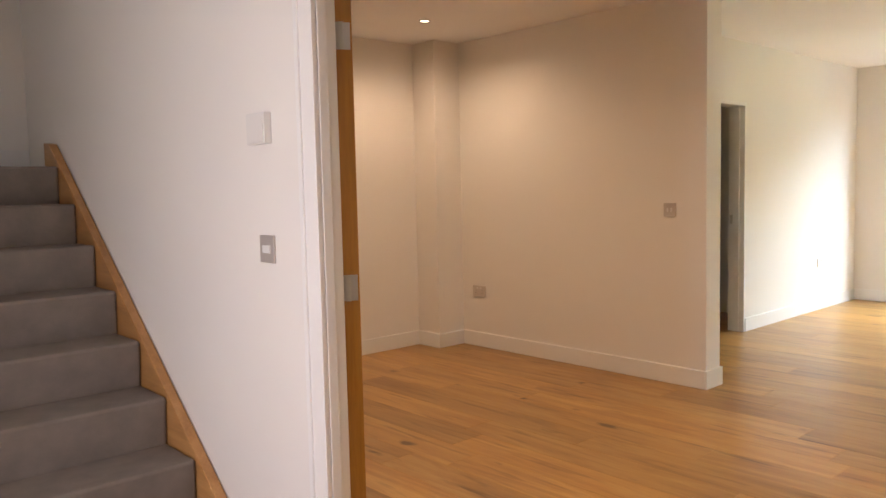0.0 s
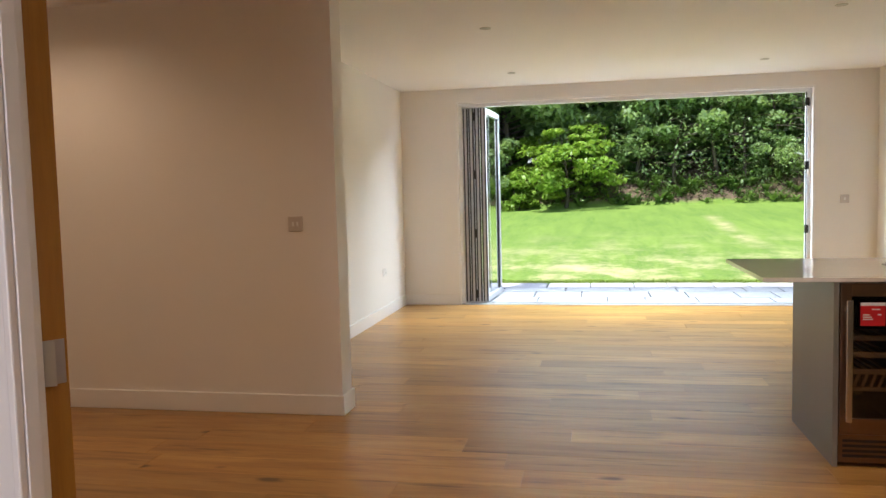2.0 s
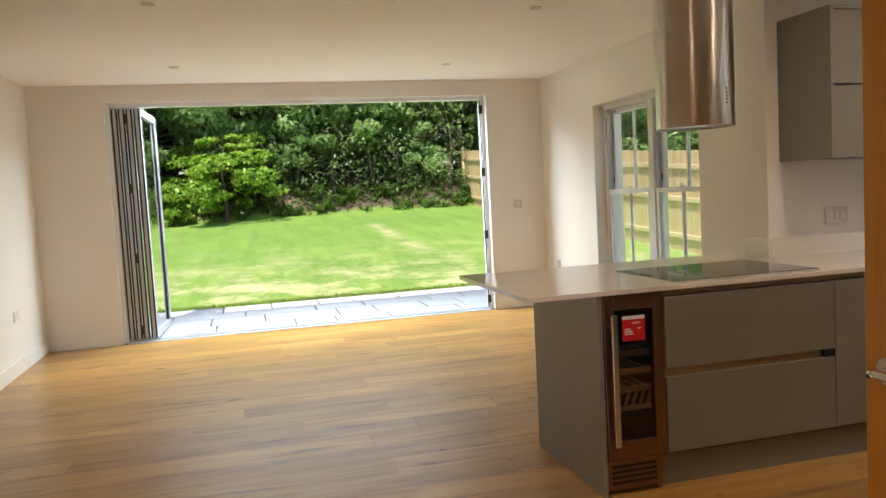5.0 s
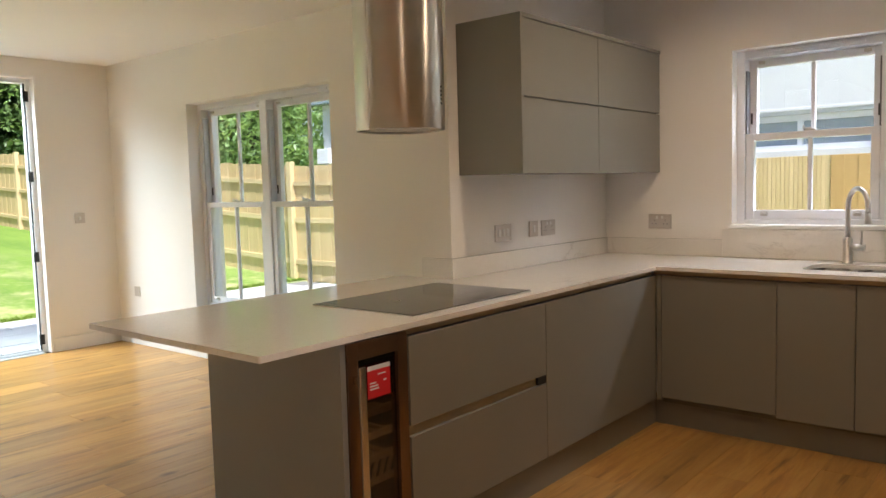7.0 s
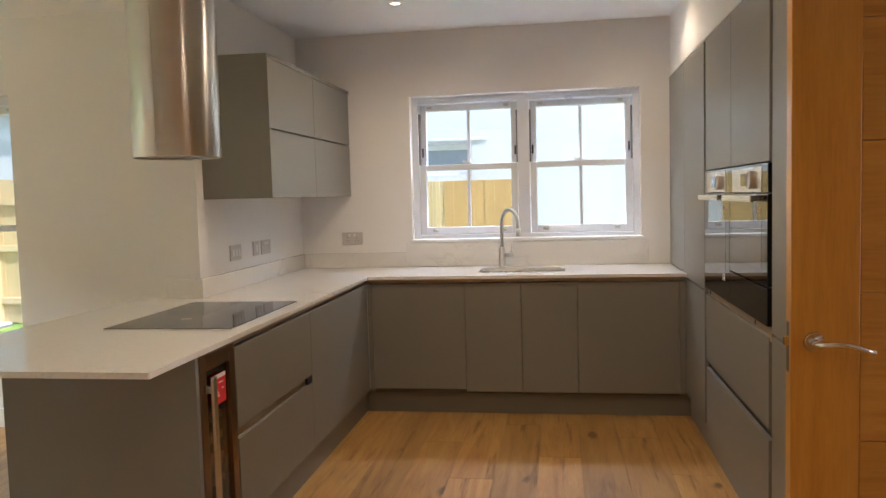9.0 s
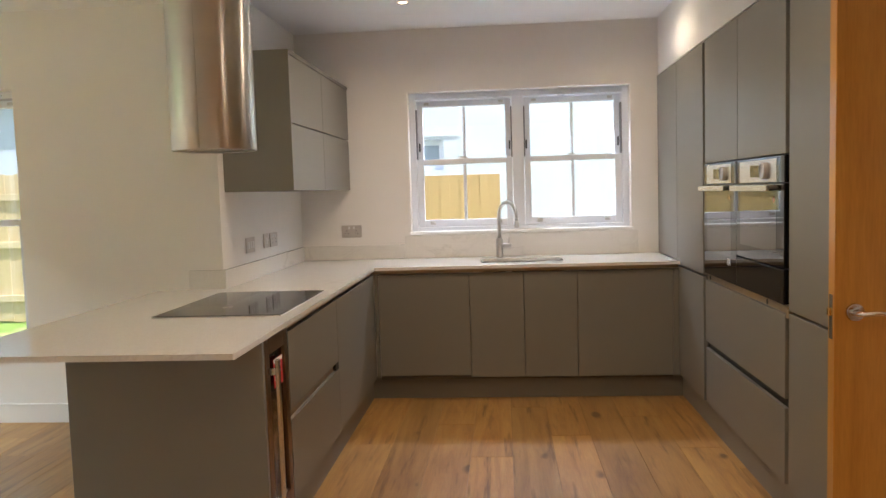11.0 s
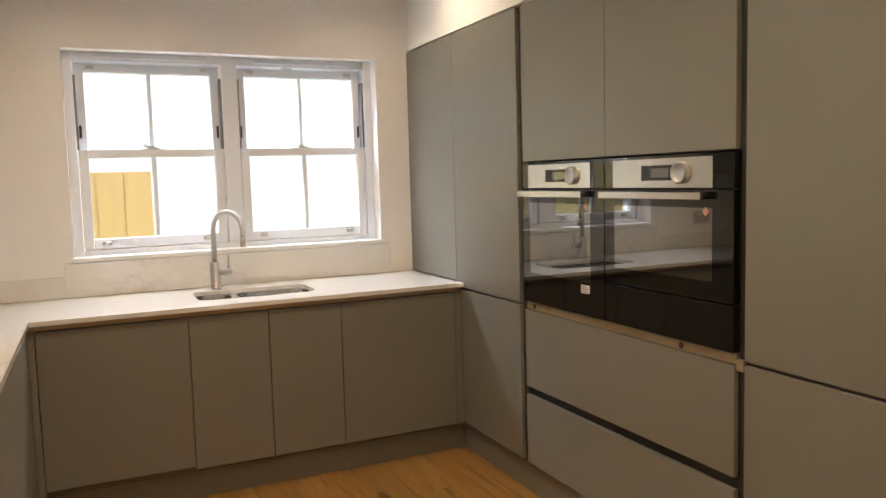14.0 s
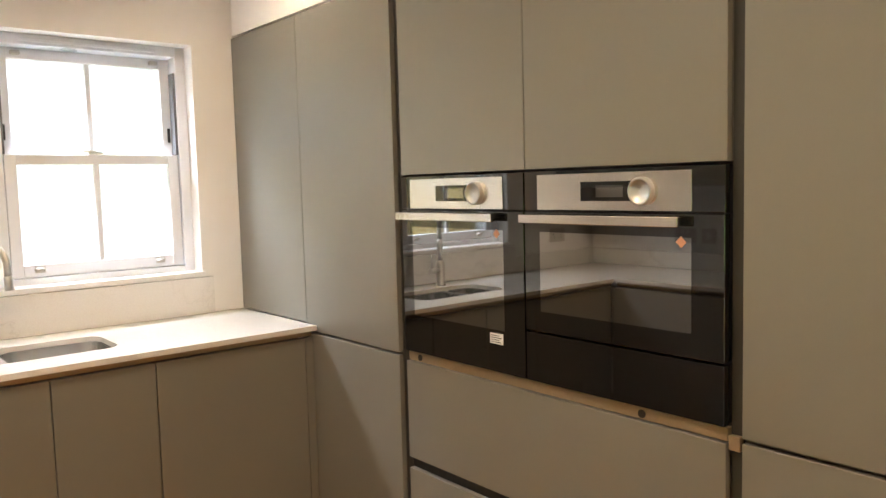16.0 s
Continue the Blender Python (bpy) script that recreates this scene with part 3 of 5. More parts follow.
structure("trim_landing", boxed(0.7, 1.751, 5.244, 5.258, LOW + 8 * RISE + 0.001, LOW + 8 * RISE + 0.12, bevel=0.003), M["gloss"], "white skirting above the stair landing")


# ---- electrical plates ----
def plate(name, label, at, normal, w, h, material, holes=(), rockers=(), depth=0.008):
    """A face plate on a wall; rockers and sockets are parts, in plate metres from its middle."""
    n = Vector(normal)
    side = Vector((0, 0, 1)).cross(n)
    m = Matrix(((side.x, 0, n.x, at[0]), (side.y, 0, n.y, at[1]), (0, 1, n.z, at[2]), (0, 0, 0, 1)))
    ob = thing(name, *at, label, "switch" if "switch" in name else "socket" if "socket" in name else name.split("_")[-1])

    def add(pname, bm, mat_, lab=""):
        bmesh.ops.transform(bm, matrix=m, verts=bm.verts)
        part(pname, bm, mat_, ob, lab)

    add("faceplate", boxed(-w / 2, w / 2, -h / 2, h / 2, 0, depth, bevel=0.002), material)
    for u, v, a, b in rockers:
        add("rocker", boxed(u - a / 2, u + a / 2, v - b / 2, v + b / 2, depth - 0.001, depth + 0.004, bevel=0.0015), M["white_plate"])
    for u, v in holes:
        bm = bmesh.new()
        for du, dv, a, b in ((0, 0.011, 0.004, 0.008), (-0.011, -0.010, 0.007, 0.004), (0.011, -0.010, 0.007, 0.004)):
            box(bm, u + du - a / 2, u + du + a / 2, v + dv - b / 2, v + dv + b / 2, depth - 0.002, depth + 0.0006)
        add("socket_holes", bm, M["black"])
    if depth < 0.02:
        for u in (-0.38 * w, 0.38 * w):
            add("screw", tube(bmesh.new(), (u, 0, depth - 0.001), (u, 0, depth + 0.0008), 0.0032, sides=10), M["satin"])
    return ob


DOUBLE = dict(holes=((-0.036, -0.006), (0.036, -0.006)), rockers=((-0.018, 0.026, 0.014, 0.018), (0.018, 0.026, 0.014, 0.018)))
plate("double_socket", "brushed steel double socket above the worktop", (5.1145, -1.66, 1.103), (-1, 0, 0), 0.15, 0.09, M["plate"], rockers=((-0.04, 0, 0.022, 0.04), (0, 0, 0.022, 0.04), (0.04, 0, 0.022, 0.04)))
plate("switched_socket", "brushed steel fused switch above the worktop", (5.1145, -1.962, 1.107), (-1, 0, 0), 0.09, 0.09, M["plate"], rockers=((0, 0, 0.02, 0.04),))
plate("double_socket", "brushed steel double socket above the worktop", (5.1145, -2.12, 1.105), (-1, 0, 0), 0.15, 0.09, M["plate"], **DOUBLE)
plate("double_socket", "brushed steel double socket beside the kitchen window", (4.738, -2.8495, 1.107), (0, 1, 0), 0.15, 0.09, M["plate"], **DOUBLE)
plate("light_switch", "brushed steel light switch near the wall's end", (5.0295, 2.985, 1.168), (-1, 0, 0), 0.09, 0.09, M["plate"], rockers=((-0.014, 0, 0.012, 0.026), (0.014, 0, 0.012, 0.026)))
plate("double_socket", "brushed steel double socket low on the wall", (5.0295, 4.79, 0.472), (-1, 0, 0), 0.15, 0.09, M["plate"], **DOUBLE)
plate("double_socket", "white double socket low on the white wall", (8.70, 3.4645, 0.49), (0, -1, 0), 0.15, 0.09, M["white_plate"], **DOUBLE)
plate("light_switch", "brushed steel light switch beside the garden doors", (9.6395, -1.46, 1.175), (-1, 0, 0), 0.09, 0.09, M["plate"], rockers=((0, 0, 0.02, 0.03),))
plate("aerial_socket", "brushed steel single socket low on the wall", (9.30, -1.7895, 0.49), (0, 1, 0), 0.09, 0.09, M["plate"])
plate("thermostat", "white square heating thermostat on the hall wall", (1.7545, 2.476, 1.546), (-1, 0, 0), 0.118, 0.10, M["white_plate"], depth=0.026, rockers=((0, 0.0, 0.104, 0.088),))
plate("light_switch", "brushed steel light switch under the thermostat", (1.7545, 2.465, 1.157), (-1, 0, 0), 0.09, 0.09, M["plate"], rockers=((0.0, 0, 0.046, 0.026),))


# ---- downlights ----
def downlight(x, y, power, color):
    # also builds fixtures for the added, unseen lamps of the list
    label = "small round recessed ceiling downlight, %s" % ("lit warm" if power else "switched off")
    ob = thing("downlight", x, y, ZC, label, "ceiling light", "recessed ceiling downlights")
    bm = lathe(bmesh.new(), (x, y, ZC), [(0.030, -0.001), (0.032, -0.0045), (0.041, -0.005), (0.043, -0.002), (0.043, -0.0003)], 36)
    part("trim_ring", bm, M["satin"], ob)
    bm = lathe(bmesh.new(), (x, y, ZC), [(0.0005, -0.002), (0.029, -0.0022), (0.030, -0.0008)], 28)
    part("lens", bm, M["lamp_warm"] if power else M["lamp_off"], ob, "glowing warm lens" if power else "unlit lens")
    if power:
        lamp("downlight_lamp", "SPOT", look((x, y, ZC - 0.02), (x, y, 0)), power, color, spot_size=radians(164), spot_blend=0.7, shadow_soft_size=0.05)


for x, y, p, c in DOWNLIGHTS:
    downlight(x, y, p, c)


# ---- sash windows ----
def sash_window(name, label, x0, x1, z0, z1, y_in, depth, sill_out, dark):
    """A pair of sliding sash windows in one frame, set back by depth from the wall's inner face (room side is +y)."""
    ob = thing(name, (x0 + x1) / 2, y_in - depth, z0, label, "window", "", "structure")
    f, yo = 0.045, y_in - depth
    mid = (x0 + x1) / 2
    frame_bm = boxes((x0, x0 + f, yo - 0.13, yo, z0, z1), (x1 - f, x1, yo - 0.13, yo, z0, z1), (x0 + f, x1 - f, yo - 0.13, yo, z1 - f, z1), (x0 + f, x1 - f, yo - 0.13, yo, z0, z0 + 0.03), (mid - 0.042, mid + 0.042, yo - 0.13, yo, z0 + 0.03, z1 - f), bevel=0.003)
    part("window_frame", frame_bm, M["upvc"], ob)
    part("window_sill", boxed(x0 - 0.012, x1 + 0.012, yo, y_in + sill_out, z0 - 0.022, z0 + 0.003, bevel=0.004), M["gloss"] if sill_out < 0.03 else M["quartz"], ob, "white sill board")
    zm = z0 + (z1 - z0) * 0.505
    for a, b in ((x0 + f + 0.004, mid - 0.046), (mid + 0.046, x1 - f - 0.004)):
        for low, (s0, s1), yf in ((True, (z0 + 0.032, zm + 0.02), yo - 0.012), (False, (zm - 0.02, z1 - f - 0.004), yo - 0.068)):
            st, bot = 0.045, (0.052 if low else 0.04)
            top = 0.04 if low else 0.045
            bm = boxes((a, a + st, yf - 0.045, yf, s0, s1), (b - st, b, yf - 0.045, yf, s0, s1), (a + st, b - st, yf - 0.045, yf, s0, s0 + bot), (a + st, b - st, yf - 0.045, yf, s1 - top, s1), bevel=0.003)
            sash = part("lower_sash" if low else "upper_sash", bm, M["upvc"], ob)
            c = (a + b) / 2
            part("glazing_bar", boxed(c - 0.011, c + 0.011, yf - 0.036, yf - 0.008, s0 + bot, s1 - top, bevel=0.003), M["upvc"], sash)
            for p0, p1 in ((a + st, c - 0.011), (c + 0.011, b - st)):
                pane = part("pane", boxed(p0 - 0.004, p1 + 0.004, yf - 0.024, yf - 0.020, s0 + bot - 0.004, s1 - top + 0.004), M["glass"], sash, "clear glass")
                pane.visible_shadow = False
            if low:
                for px in (a + st + 0.06, b - st - 0.06):
                    bm = bmesh.new()
                    swept(bm, [(px - 0.018, yf, s0 + 0.03), (px - 0.012, yf + 0.018, s0 + 0.034), (px, yf + 0.024, s0 + 0.036), (px + 0.012, yf + 0.018, s0 + 0.034), (px + 0.018, yf, s0 + 0.03)], [0.005] * 5, 8)
                    box(bm, px - 0.02, px + 0.02, yf, yf + 0.003, s0 + 0.018, s0 + 0.045, bevel=0.001)
                    part("sash_lift", bm, M["satin"], sash, "satin steel lift")
                bm = boxes((c - 0.03, c + 0.03, yf - 0.03, yf - 0.006, s1, s1 + 0.012), (c - 0.008, c + 0.045, yf - 0.026, yf - 0.012, s1 + 0.012, s1 + 0.02), bevel=0.002)
                tube(bm, (c + 0.038, yf - 0.019, s1 + 0.014), (c + 0.038, yf - 0.019, s1 + 0.03), 0.006, sides=10)
                part("sash_catch", bm, M["satin"], sash, "satin steel catch")
            else:
                for px in (a + st + 0.03, b - st - 0.03):
                    bm = boxes((px - 0.018, px + 0.018, yf, yf + 0.018, s1 - 0.03, s1 - 0.012), bevel=0.003)
                    part("sash_stop", bm, M["satin"], sash)
                for px in (a + 0.016, b - 0.016):
                    part("restrictor", boxed(px - 0.006, px + 0.006, yf, yf + 0.006, s0 + 0.10, s0 + 0.165, bevel=0.002), M["black"], sash, "black restrictor")
        for e0, e1 in ((a - 0.004, a + 0.006), (b - 0.006, b + 0.004)):
            part("sash_track", boxed(e0, e1, yo - 0.062, yo - 0.012, zm + 0.022, z1 - f - 0.07), M["track"] if dark else M["ali"], ob, "brush-lined sash track")
    part("trickle_vent", boxed(x0 + f + 0.09, mid - 0.12, yo, yo + 0.012, z1 - 0.034, z1 - 0.018, bevel=0.003), M["upvc"], ob)
    part("trickle_vent", boxed(mid + 0.12, x1 - f - 0.09, yo, yo + 0.012, z1 - 0.034, z1 - 0.018, bevel=0.003), M["upvc"], ob)
    return ob


sash_window("window_1", "white double sash window beside the peninsula", 6.61, 8.35, 0.42, 2.097, -1.79, 0.105, 0.02, False)
sash_window("window_2", "white double sash window above the sink", 2.69, 4.29, 1.087, 2.107, -2.85, 0.085, 0.012, True)

# ---- folding garden doors ----
bif = thing("bifold_door", 9.79, 0.82, 0, "grey aluminium folding doors standing open to the garden", "door")
part("door_frame", boxes((9.70, 9.80, 2.735, 2.795, 0.002, 2.408), (9.70, 9.80, -1.153, -1.093, 0.002, 2.408), (9.70, 9.80, -1.093, 2.735, 2.35, 2.408), bevel=0.003), M["upvc"], bif, "white outer frame")
part("threshold", boxes((9.645, 9.86, -1.093, 2.735, -0.01, 0.006), (9.72, 9.735, -1.093, 2.735, 0.006, 0.014), (9.76, 9.775, -1.093, 2.735, 0.006, 0.014), bevel=0.001), M["ali"], bif, "low aluminium threshold track")
part("reveal_lining", boxes((9.628, 9.70, 2.775, 2.7965, 0.002, 2.41), (9.628, 9.70, -1.1545, -1.133, 0.002, 2.41), (9.628, 9.70, -1.133, 2.775, 2.388, 2.4095), bevel=0.002), M["gloss"], bif, "white lining")


def folding_leaf(y, angle, hinged, x0=9.735, width=0.94):
    """One folded leaf, standing out to the garden."""
    m = Matrix.Translation((x0, y, 0)) @ Matrix.Rotation(radians(angle), 4, "Z")
    w, t, z0, z1, s = width, 0.058, 0.02, 2.345, 0.068

    def add(pname, bm, material, parent, lab=""):
        bmesh.ops.transform(bm, matrix=m, verts=bm.verts)
        return part(pname, bm, material, parent, lab)

    leaf = add("leaf_frame", boxes((0, s, -t / 2, t / 2, z0, z1), (w - s, w, -t / 2, t / 2, z0, z1), (s, w - s, -t / 2, t / 2, z0, z0 + s), (s, w - s, -t / 2, t / 2, z1 - s, z1), bevel=0.003), M["ali"], bif, "grey aluminium leaf frame")
    p = add("pane", boxed(s - 0.004, w - s + 0.004, -0.004, 0.004, z0 + s - 0.004, z1 - s + 0.004), M["glass"], leaf, "clear glass")
    p.visible_shadow = False
    add("gasket", boxes((s - 0.001, s + 0.006, -0.016, 0.016, z0 + s, z1 - s), (w - s - 0.006, w - s + 0.001, -0.016, 0.016, z0 + s, z1 - s)), M["seal"], leaf)
    for z in (0.12, 0.85, 1.55, 2.24):
        bm = bmesh.new()
        if hinged:
            tube(bm, (-0.010, t / 2 + 0.004, z - 0.05), (-0.010, t / 2 + 0.004, z + 0.05), 0.010, sides=12)
            box(bm, -0.005, 0.001, t / 2 - 0.012, t / 2 + 0.014, z - 0.045, z + 0.045, bevel=0.002)
            add("hinge", bm, M["black"], leaf, "black hinge")
    add("edge_seal", boxes((-0.005, 0.0, -0.029, -0.013, z0 + 0.01, z1 - 0.01), (-0.005, 0.0, 0.015, 0.029, z0 + 0.01, z1 - 0.01)), M["seal"], leaf, "black edge seal")


for y, a in ((2.700, 1.0), (2.632, -0.6), (2.562, 0.8), (2.490, -3.5)):
    folding_leaf(y, a, y < 2.6 and y > 2.5)
for z in (0.12, 0.85, 1.55, 2.24):
    bm = tube(bmesh.new(), (9.71, -1.083, z - 0.045), (9.71, -1.083, z + 0.045), 0.011, sides=12)
    box(bm, 9.699, 9.708, -1.115, -1.083, z - 0.045, z + 0.045, bevel=0.002)
    part("keeper", bm, M["black"], bif, "black keeper on the jamb")
part("jamb_seal", boxed(9.715, 9.735, -1.094, -1.086, 0.02, 2.35), M["seal"], bif)

# ---- kitchen: base units of the peninsula ----
FX, FY, TX = 4.475, -2.20, 2.50     # fronts: peninsula, sink run, tall run
D = 0.02                            # door thickness
ZB, ZD, ZW = 0.155, 0.848, 0.897    # door foot, door head, worktop top


def front(bm, axis, at, a0, a1, z0, z1, sign, gap=0.0016):
    """A door or drawer front; its face lies at 'at', facing sign along axis."""
    t0, t1 = sorted((at, at - sign * D))
    if axis == "x":
        return box(bm, t0, t1, a0 + gap, a1 - gap, z0 + gap, z1 - gap, bevel=0.0018)
    return box(bm, a0 + gap, a1 - gap, t0, t1, z0 + gap, z1 - gap, bevel=0.0018)


def base_unit(name, label, axis, at, a0, a1, sign, depth, fronts, group):
    """A base cabinet: carcass and fronts, (from, to, foot, head, kind)."""
    c0, c1 = sorted((at - sign * (D + 0.002), at - sign * depth))
    mid = (a0 + a1) / 2
    ob = thing(name, (at if axis == "x" else mid), (mid if axis == "x" else at), 0.0, label, "cabinet", group)
    lim = (a0 + 0.001, a1 - 0.001)
    b = (c0, c1, *lim) if axis == "x" else (*lim, c0, c1)
    bm = boxes((*b, 0.14, 0.838))
    part("carcass", bm, M["carcass"], ob)
    for f0, f1, z0, z1, what in fronts:
        part(what, front(bmesh.new(), axis, at, f0, f1, z0, z1, sign), M["cabinet"], ob)
    return ob


UNITS = "kitchen base units"
drawers = base_unit("drawer_unit", "grey two-drawer base unit under the hob", "x", FX, -1.070, -0.187, -1, 0.56, [(-1.070, -0.187, ZB, 0.492, "drawer_front"), (-1.070, -0.187, 0.528, ZD, "drawer_front")], UNITS)
part("handle_rail", boxed(FX + 0.016, FX + 0.0215, -1.069, -0.188, 0.488, 0.532), M["rail"], drawers, "bronze handle rail")
part("rail_end", boxed(FX + 0.001, FX + 0.0155, -1.069, -1.005, 0.4945, 0.5265), M["black"], drawers, "dark rail end")
base_unit("corner_unit", "grey corner base unit with a plain door", "x", FX, -2.198, -1.070, -1, 0.56, [(-2.198, -1.070, ZB, ZD, "door")], UNITS)
XS = (4.447, 3.845, 3.491, 3.146, 2.539)
NAMES = (("base_unit", "wide grey base unit with a plain door"), ("sink_unit", "narrow grey base unit under the sink"), ("base_unit", "narrow grey base unit with a plain door"), ("base_unit", "wide grey base unit with a plain door"))
for (hi_x, lo_x), (nm, lab) in zip(zip(XS, XS[1:]), NAMES):
    base_unit(nm, lab, "y", FY, lo_x, hi_x, 1, 0.10 if nm == "sink_unit" else 0.11, [(lo_x, hi_x, ZB + 0.014 if lo_x > 3.8 else ZB, ZD, "door")], UNITS)
solid("filler_panel", boxed(4.449, 4.4745, FY - 0.02, FY - 0.002, ZB, ZD, bevel=0.001), M["cabinet"], "grey corner filler strip between base units", "panel")
solid("filler_panel", boxed(2.5015, 2.5375, FY - 0.02, FY - 0.002, ZB, ZD, bevel=0.001), M["cabinet"], "grey filler strip beside the tall unit", "panel")
solid("handle_rail", boxed(2.502, 4.494, FY - 0.03, FY - 0.012, ZD + 0.003, 0.8765), M["rail"], "bronze handle rail under the sink worktop", "rail")
solid("handle_rail", boxed(FX + 0.014, FX + 0.03, -2.17, -0.187, ZD + 0.003, 0.8765), M["rail"], "bronze handle rail under the peninsula worktop", "rail")
solid("plinth", boxed(FX + 0.037, FX + 0.055, -2.27, -0.15, 0, 0.150, bevel=0.001), M["cabinet"], "grey plinth under the peninsula units", "plinth")
solid("plinth", boxed(2.466, FX + 0.055, FY - 0.088, FY - 0.07, 0, 0.150, bevel=0.001), M["cabinet"], "grey plinth under the sink units", "plinth")
solid("plinth", boxed(2.448, 2.466, -2.288, 0.278, 0, 0.150, bevel=0.001), M["cabinet"], "grey plinth under the tall units", "plinth")
solid("end_panel", boxed(FX + 0.001, 5.21, 0.108, 0.131, 0, 0.8765, bevel=0.0015), M["cabinet"], "tall grey end panel of the peninsula", "panel")
solid("back_panel", boxed(5.19, 5.21, -1.218, 0.106, 0, 0.8765, bevel=0.0015), M["cabinet"], "grey back panel of the peninsula", "panel")


# ---- wine cooler ----
def wine_cooler():
    y0, y1, x = -0.181, 0.104, FX
    ob = thing("wine_cooler", x + 0.25, (y0 + y1) / 2, 0.0, "narrow built-in wine cooler with wooden shelves", "wine cooler")
    part("cabinet", boxes((x + 0.045, x + 0.53, y0, y0 + 0.02, 0.15, 0.87), (x + 0.045, x + 0.53, y1 - 0.02, y1, 0.15, 0.87), (x + 0.51, x + 0.53, y0 + 0.02, y1 - 0.02, 0.15, 0.87), (x + 0.045, x + 0.51, y0 + 0.02, y1 - 0.02, 0.15, 0.19), (x + 0.045, x + 0.51, y0 + 0.02, y1 - 0.02, 0.84, 0.87)), M["black"], ob)
    s, z0, z1 = 0.05, 0.158, 0.868
    door = part("door_frame", boxes((x, x + 0.04, y0 + 0.002, y0 + s, z0, z1), (x, x + 0.04, y1 - s, y1 - 0.002, z0, z1), (x, x + 0.04, y0 + s, y1 - s, z0, z0 + 0.075), (x, x + 0.04, y0 + s, y1 - s, z1 - 0.06, z1), bevel=0.002), M["bronze_steel"], ob, "brushed brown-tinted steel door frame")
    pane = part("pane", boxed(x + 0.012, x + 0.016, y0 + s - 0.003, y1 - s + 0.003, z0 + 0.072, z1 - 0.057), M["smoked_glass"], door, "smoked glass")
    pane.visible_shadow = False
    bm = boxes((x - 0.042, x - 0.028, y1 - 0.045, y1 - 0.018, 0.225, 0.795), bevel=0.003)
    for z in (0.27, 0.75):
        box(bm, x - 0.03, x, y1 - 0.04, y1 - 0.023, z - 0.012, z + 0.012)
    part("door_handle", bm, M["steel"], door, "flat steel bar handle")
    for z in (0.605, 0.525, 0.445):
        bm = boxes((x + 0.05, x + 0.066, y0 + 0.03, y1 - 0.03, z - 0.013, z + 0.013), bevel=0.002)
        for i in range(5):
            yy = y0 + 0.045 + i * 0.044
            box(bm, x + 0.066, x + 0.48, yy - 0.008, yy + 0.008, z - 0.008, z + 0.002)
        part("shelf", bm, M["beech"], ob, "pale wooden shelf")
    bm = boxes((x + 0.05, x + 0.066, y0 + 0.03, y1 - 0.03, 0.352, 0.372), bevel=0.002)
    for i in range(6):
        yy = y0 + 0.05 + i * 0.036
        box(bm, x + 0.054, x + 0.062, yy - 0.006, yy + 0.006, 0.370, 0.434, m=Matrix.Translation((0, yy, 0.40)) @ Matrix.Rotation(0.35, 4, "X") @ Matrix.Translation((0, -yy, -0.40)))
    part("rack", bm, M["beech"], ob, "slanted wooden bottle rack")
    part("control_panel", boxed(x + 0.018, x + 0.03, y0 + s + 0.002, y1 - s - 0.002, 0.655, z1 - 0.062), M["black_glass"], ob, "black control panel")
    grille = part("grille", boxes((x + 0.012, x + 0.03, y0 + 0.02, y1 - 0.002, 0.02, 0.152)), M["bronze_steel"], ob, "vent grille")
    for i in range(4):
        z = 0.045 + i * 0.024
        part("vent_slot", boxed(x + 0.010, x + 0.0135, y0 + 0.05, y1 - 0.02, z, z + 0.013), M["black"], grille)
    tag = part("hang_tag", boxed(x - 0.003, x - 0.001, -0.088, 0.018, 0.672, 0.780), M["red_card"], ob, "red card label with white print")
    part("tag_strip", boxed(x - 0.0036, x - 0.003, -0.088, 0.018, 0.765, 0.780), M["white_card"], tag)
    for y_a, y_b, z in ((-0.066, -0.03, 0.746), (-0.07, -0.055, 0.722), (-0.02, 0.008, 0.720), (-0.03, 0.008, 0.710), (-0.034, 0.008, 0.700)):
        part("print_bar", boxed(x - 0.0036, x - 0.003, y_a, y_b, z, z + 0.005), M["white_card"], tag)


wine_cooler()


# ---- worktop, upstands, hob, sink, tap ----
def worktop():
    """One L-shaped quartz slab with a rounded cut-out for the bowls."""
    bm = bmesh.new()
    z0, z1, r = 0.877, ZW, 0.06
    outer = [(2.501, -2.8485), (5.1135, -2.8485), (5.1135, -1.2195), (5.478, -1.2195), (5.478, 0.44), (5.473, 0.445), (4.467, 0.445), (4.462, 0.44), (4.462, -2.1685), (2.501, -2.1685)]
    x0, x1, y0, y1 = 3.215, 3.775, -2.655, -2.345
    hole = []
    for cx, cy, s in ((x1 - r, y1 - r, 0), (x0 + r, y1 - r, 1), (x0 + r, y0 + r, 2), (x1 - r, y0 + r, 3)):
        hole += [(cx + r * math.cos((s + k / 7) * math.pi / 2), cy + r * math.sin((s + k / 7) * math.pi / 2)) for k in range(8)]
    edges = []
    for loop in (outer, hole):
        vs = [bm.verts.new((x, y, z1)) for x, y in loop]
        edges += [bm.edges.new((a, b)) for a, b in zip(vs, vs[1:] + vs[:1])]
    bmesh.ops.triangle_fill(bm, edges=edges, use_beauty=True)
    got = bmesh.ops.extrude_face_region(bm, geom=list(bm.faces))
    bmesh.ops.translate(bm, verts=[v for v in got["geom"] if isinstance(v, bmesh.types.BMVert)], vec=(0, 0, z0 - z1))
    return solid("worktop", bm, M["quartz"], "pale veined quartz worktop on the base units", "worktop")


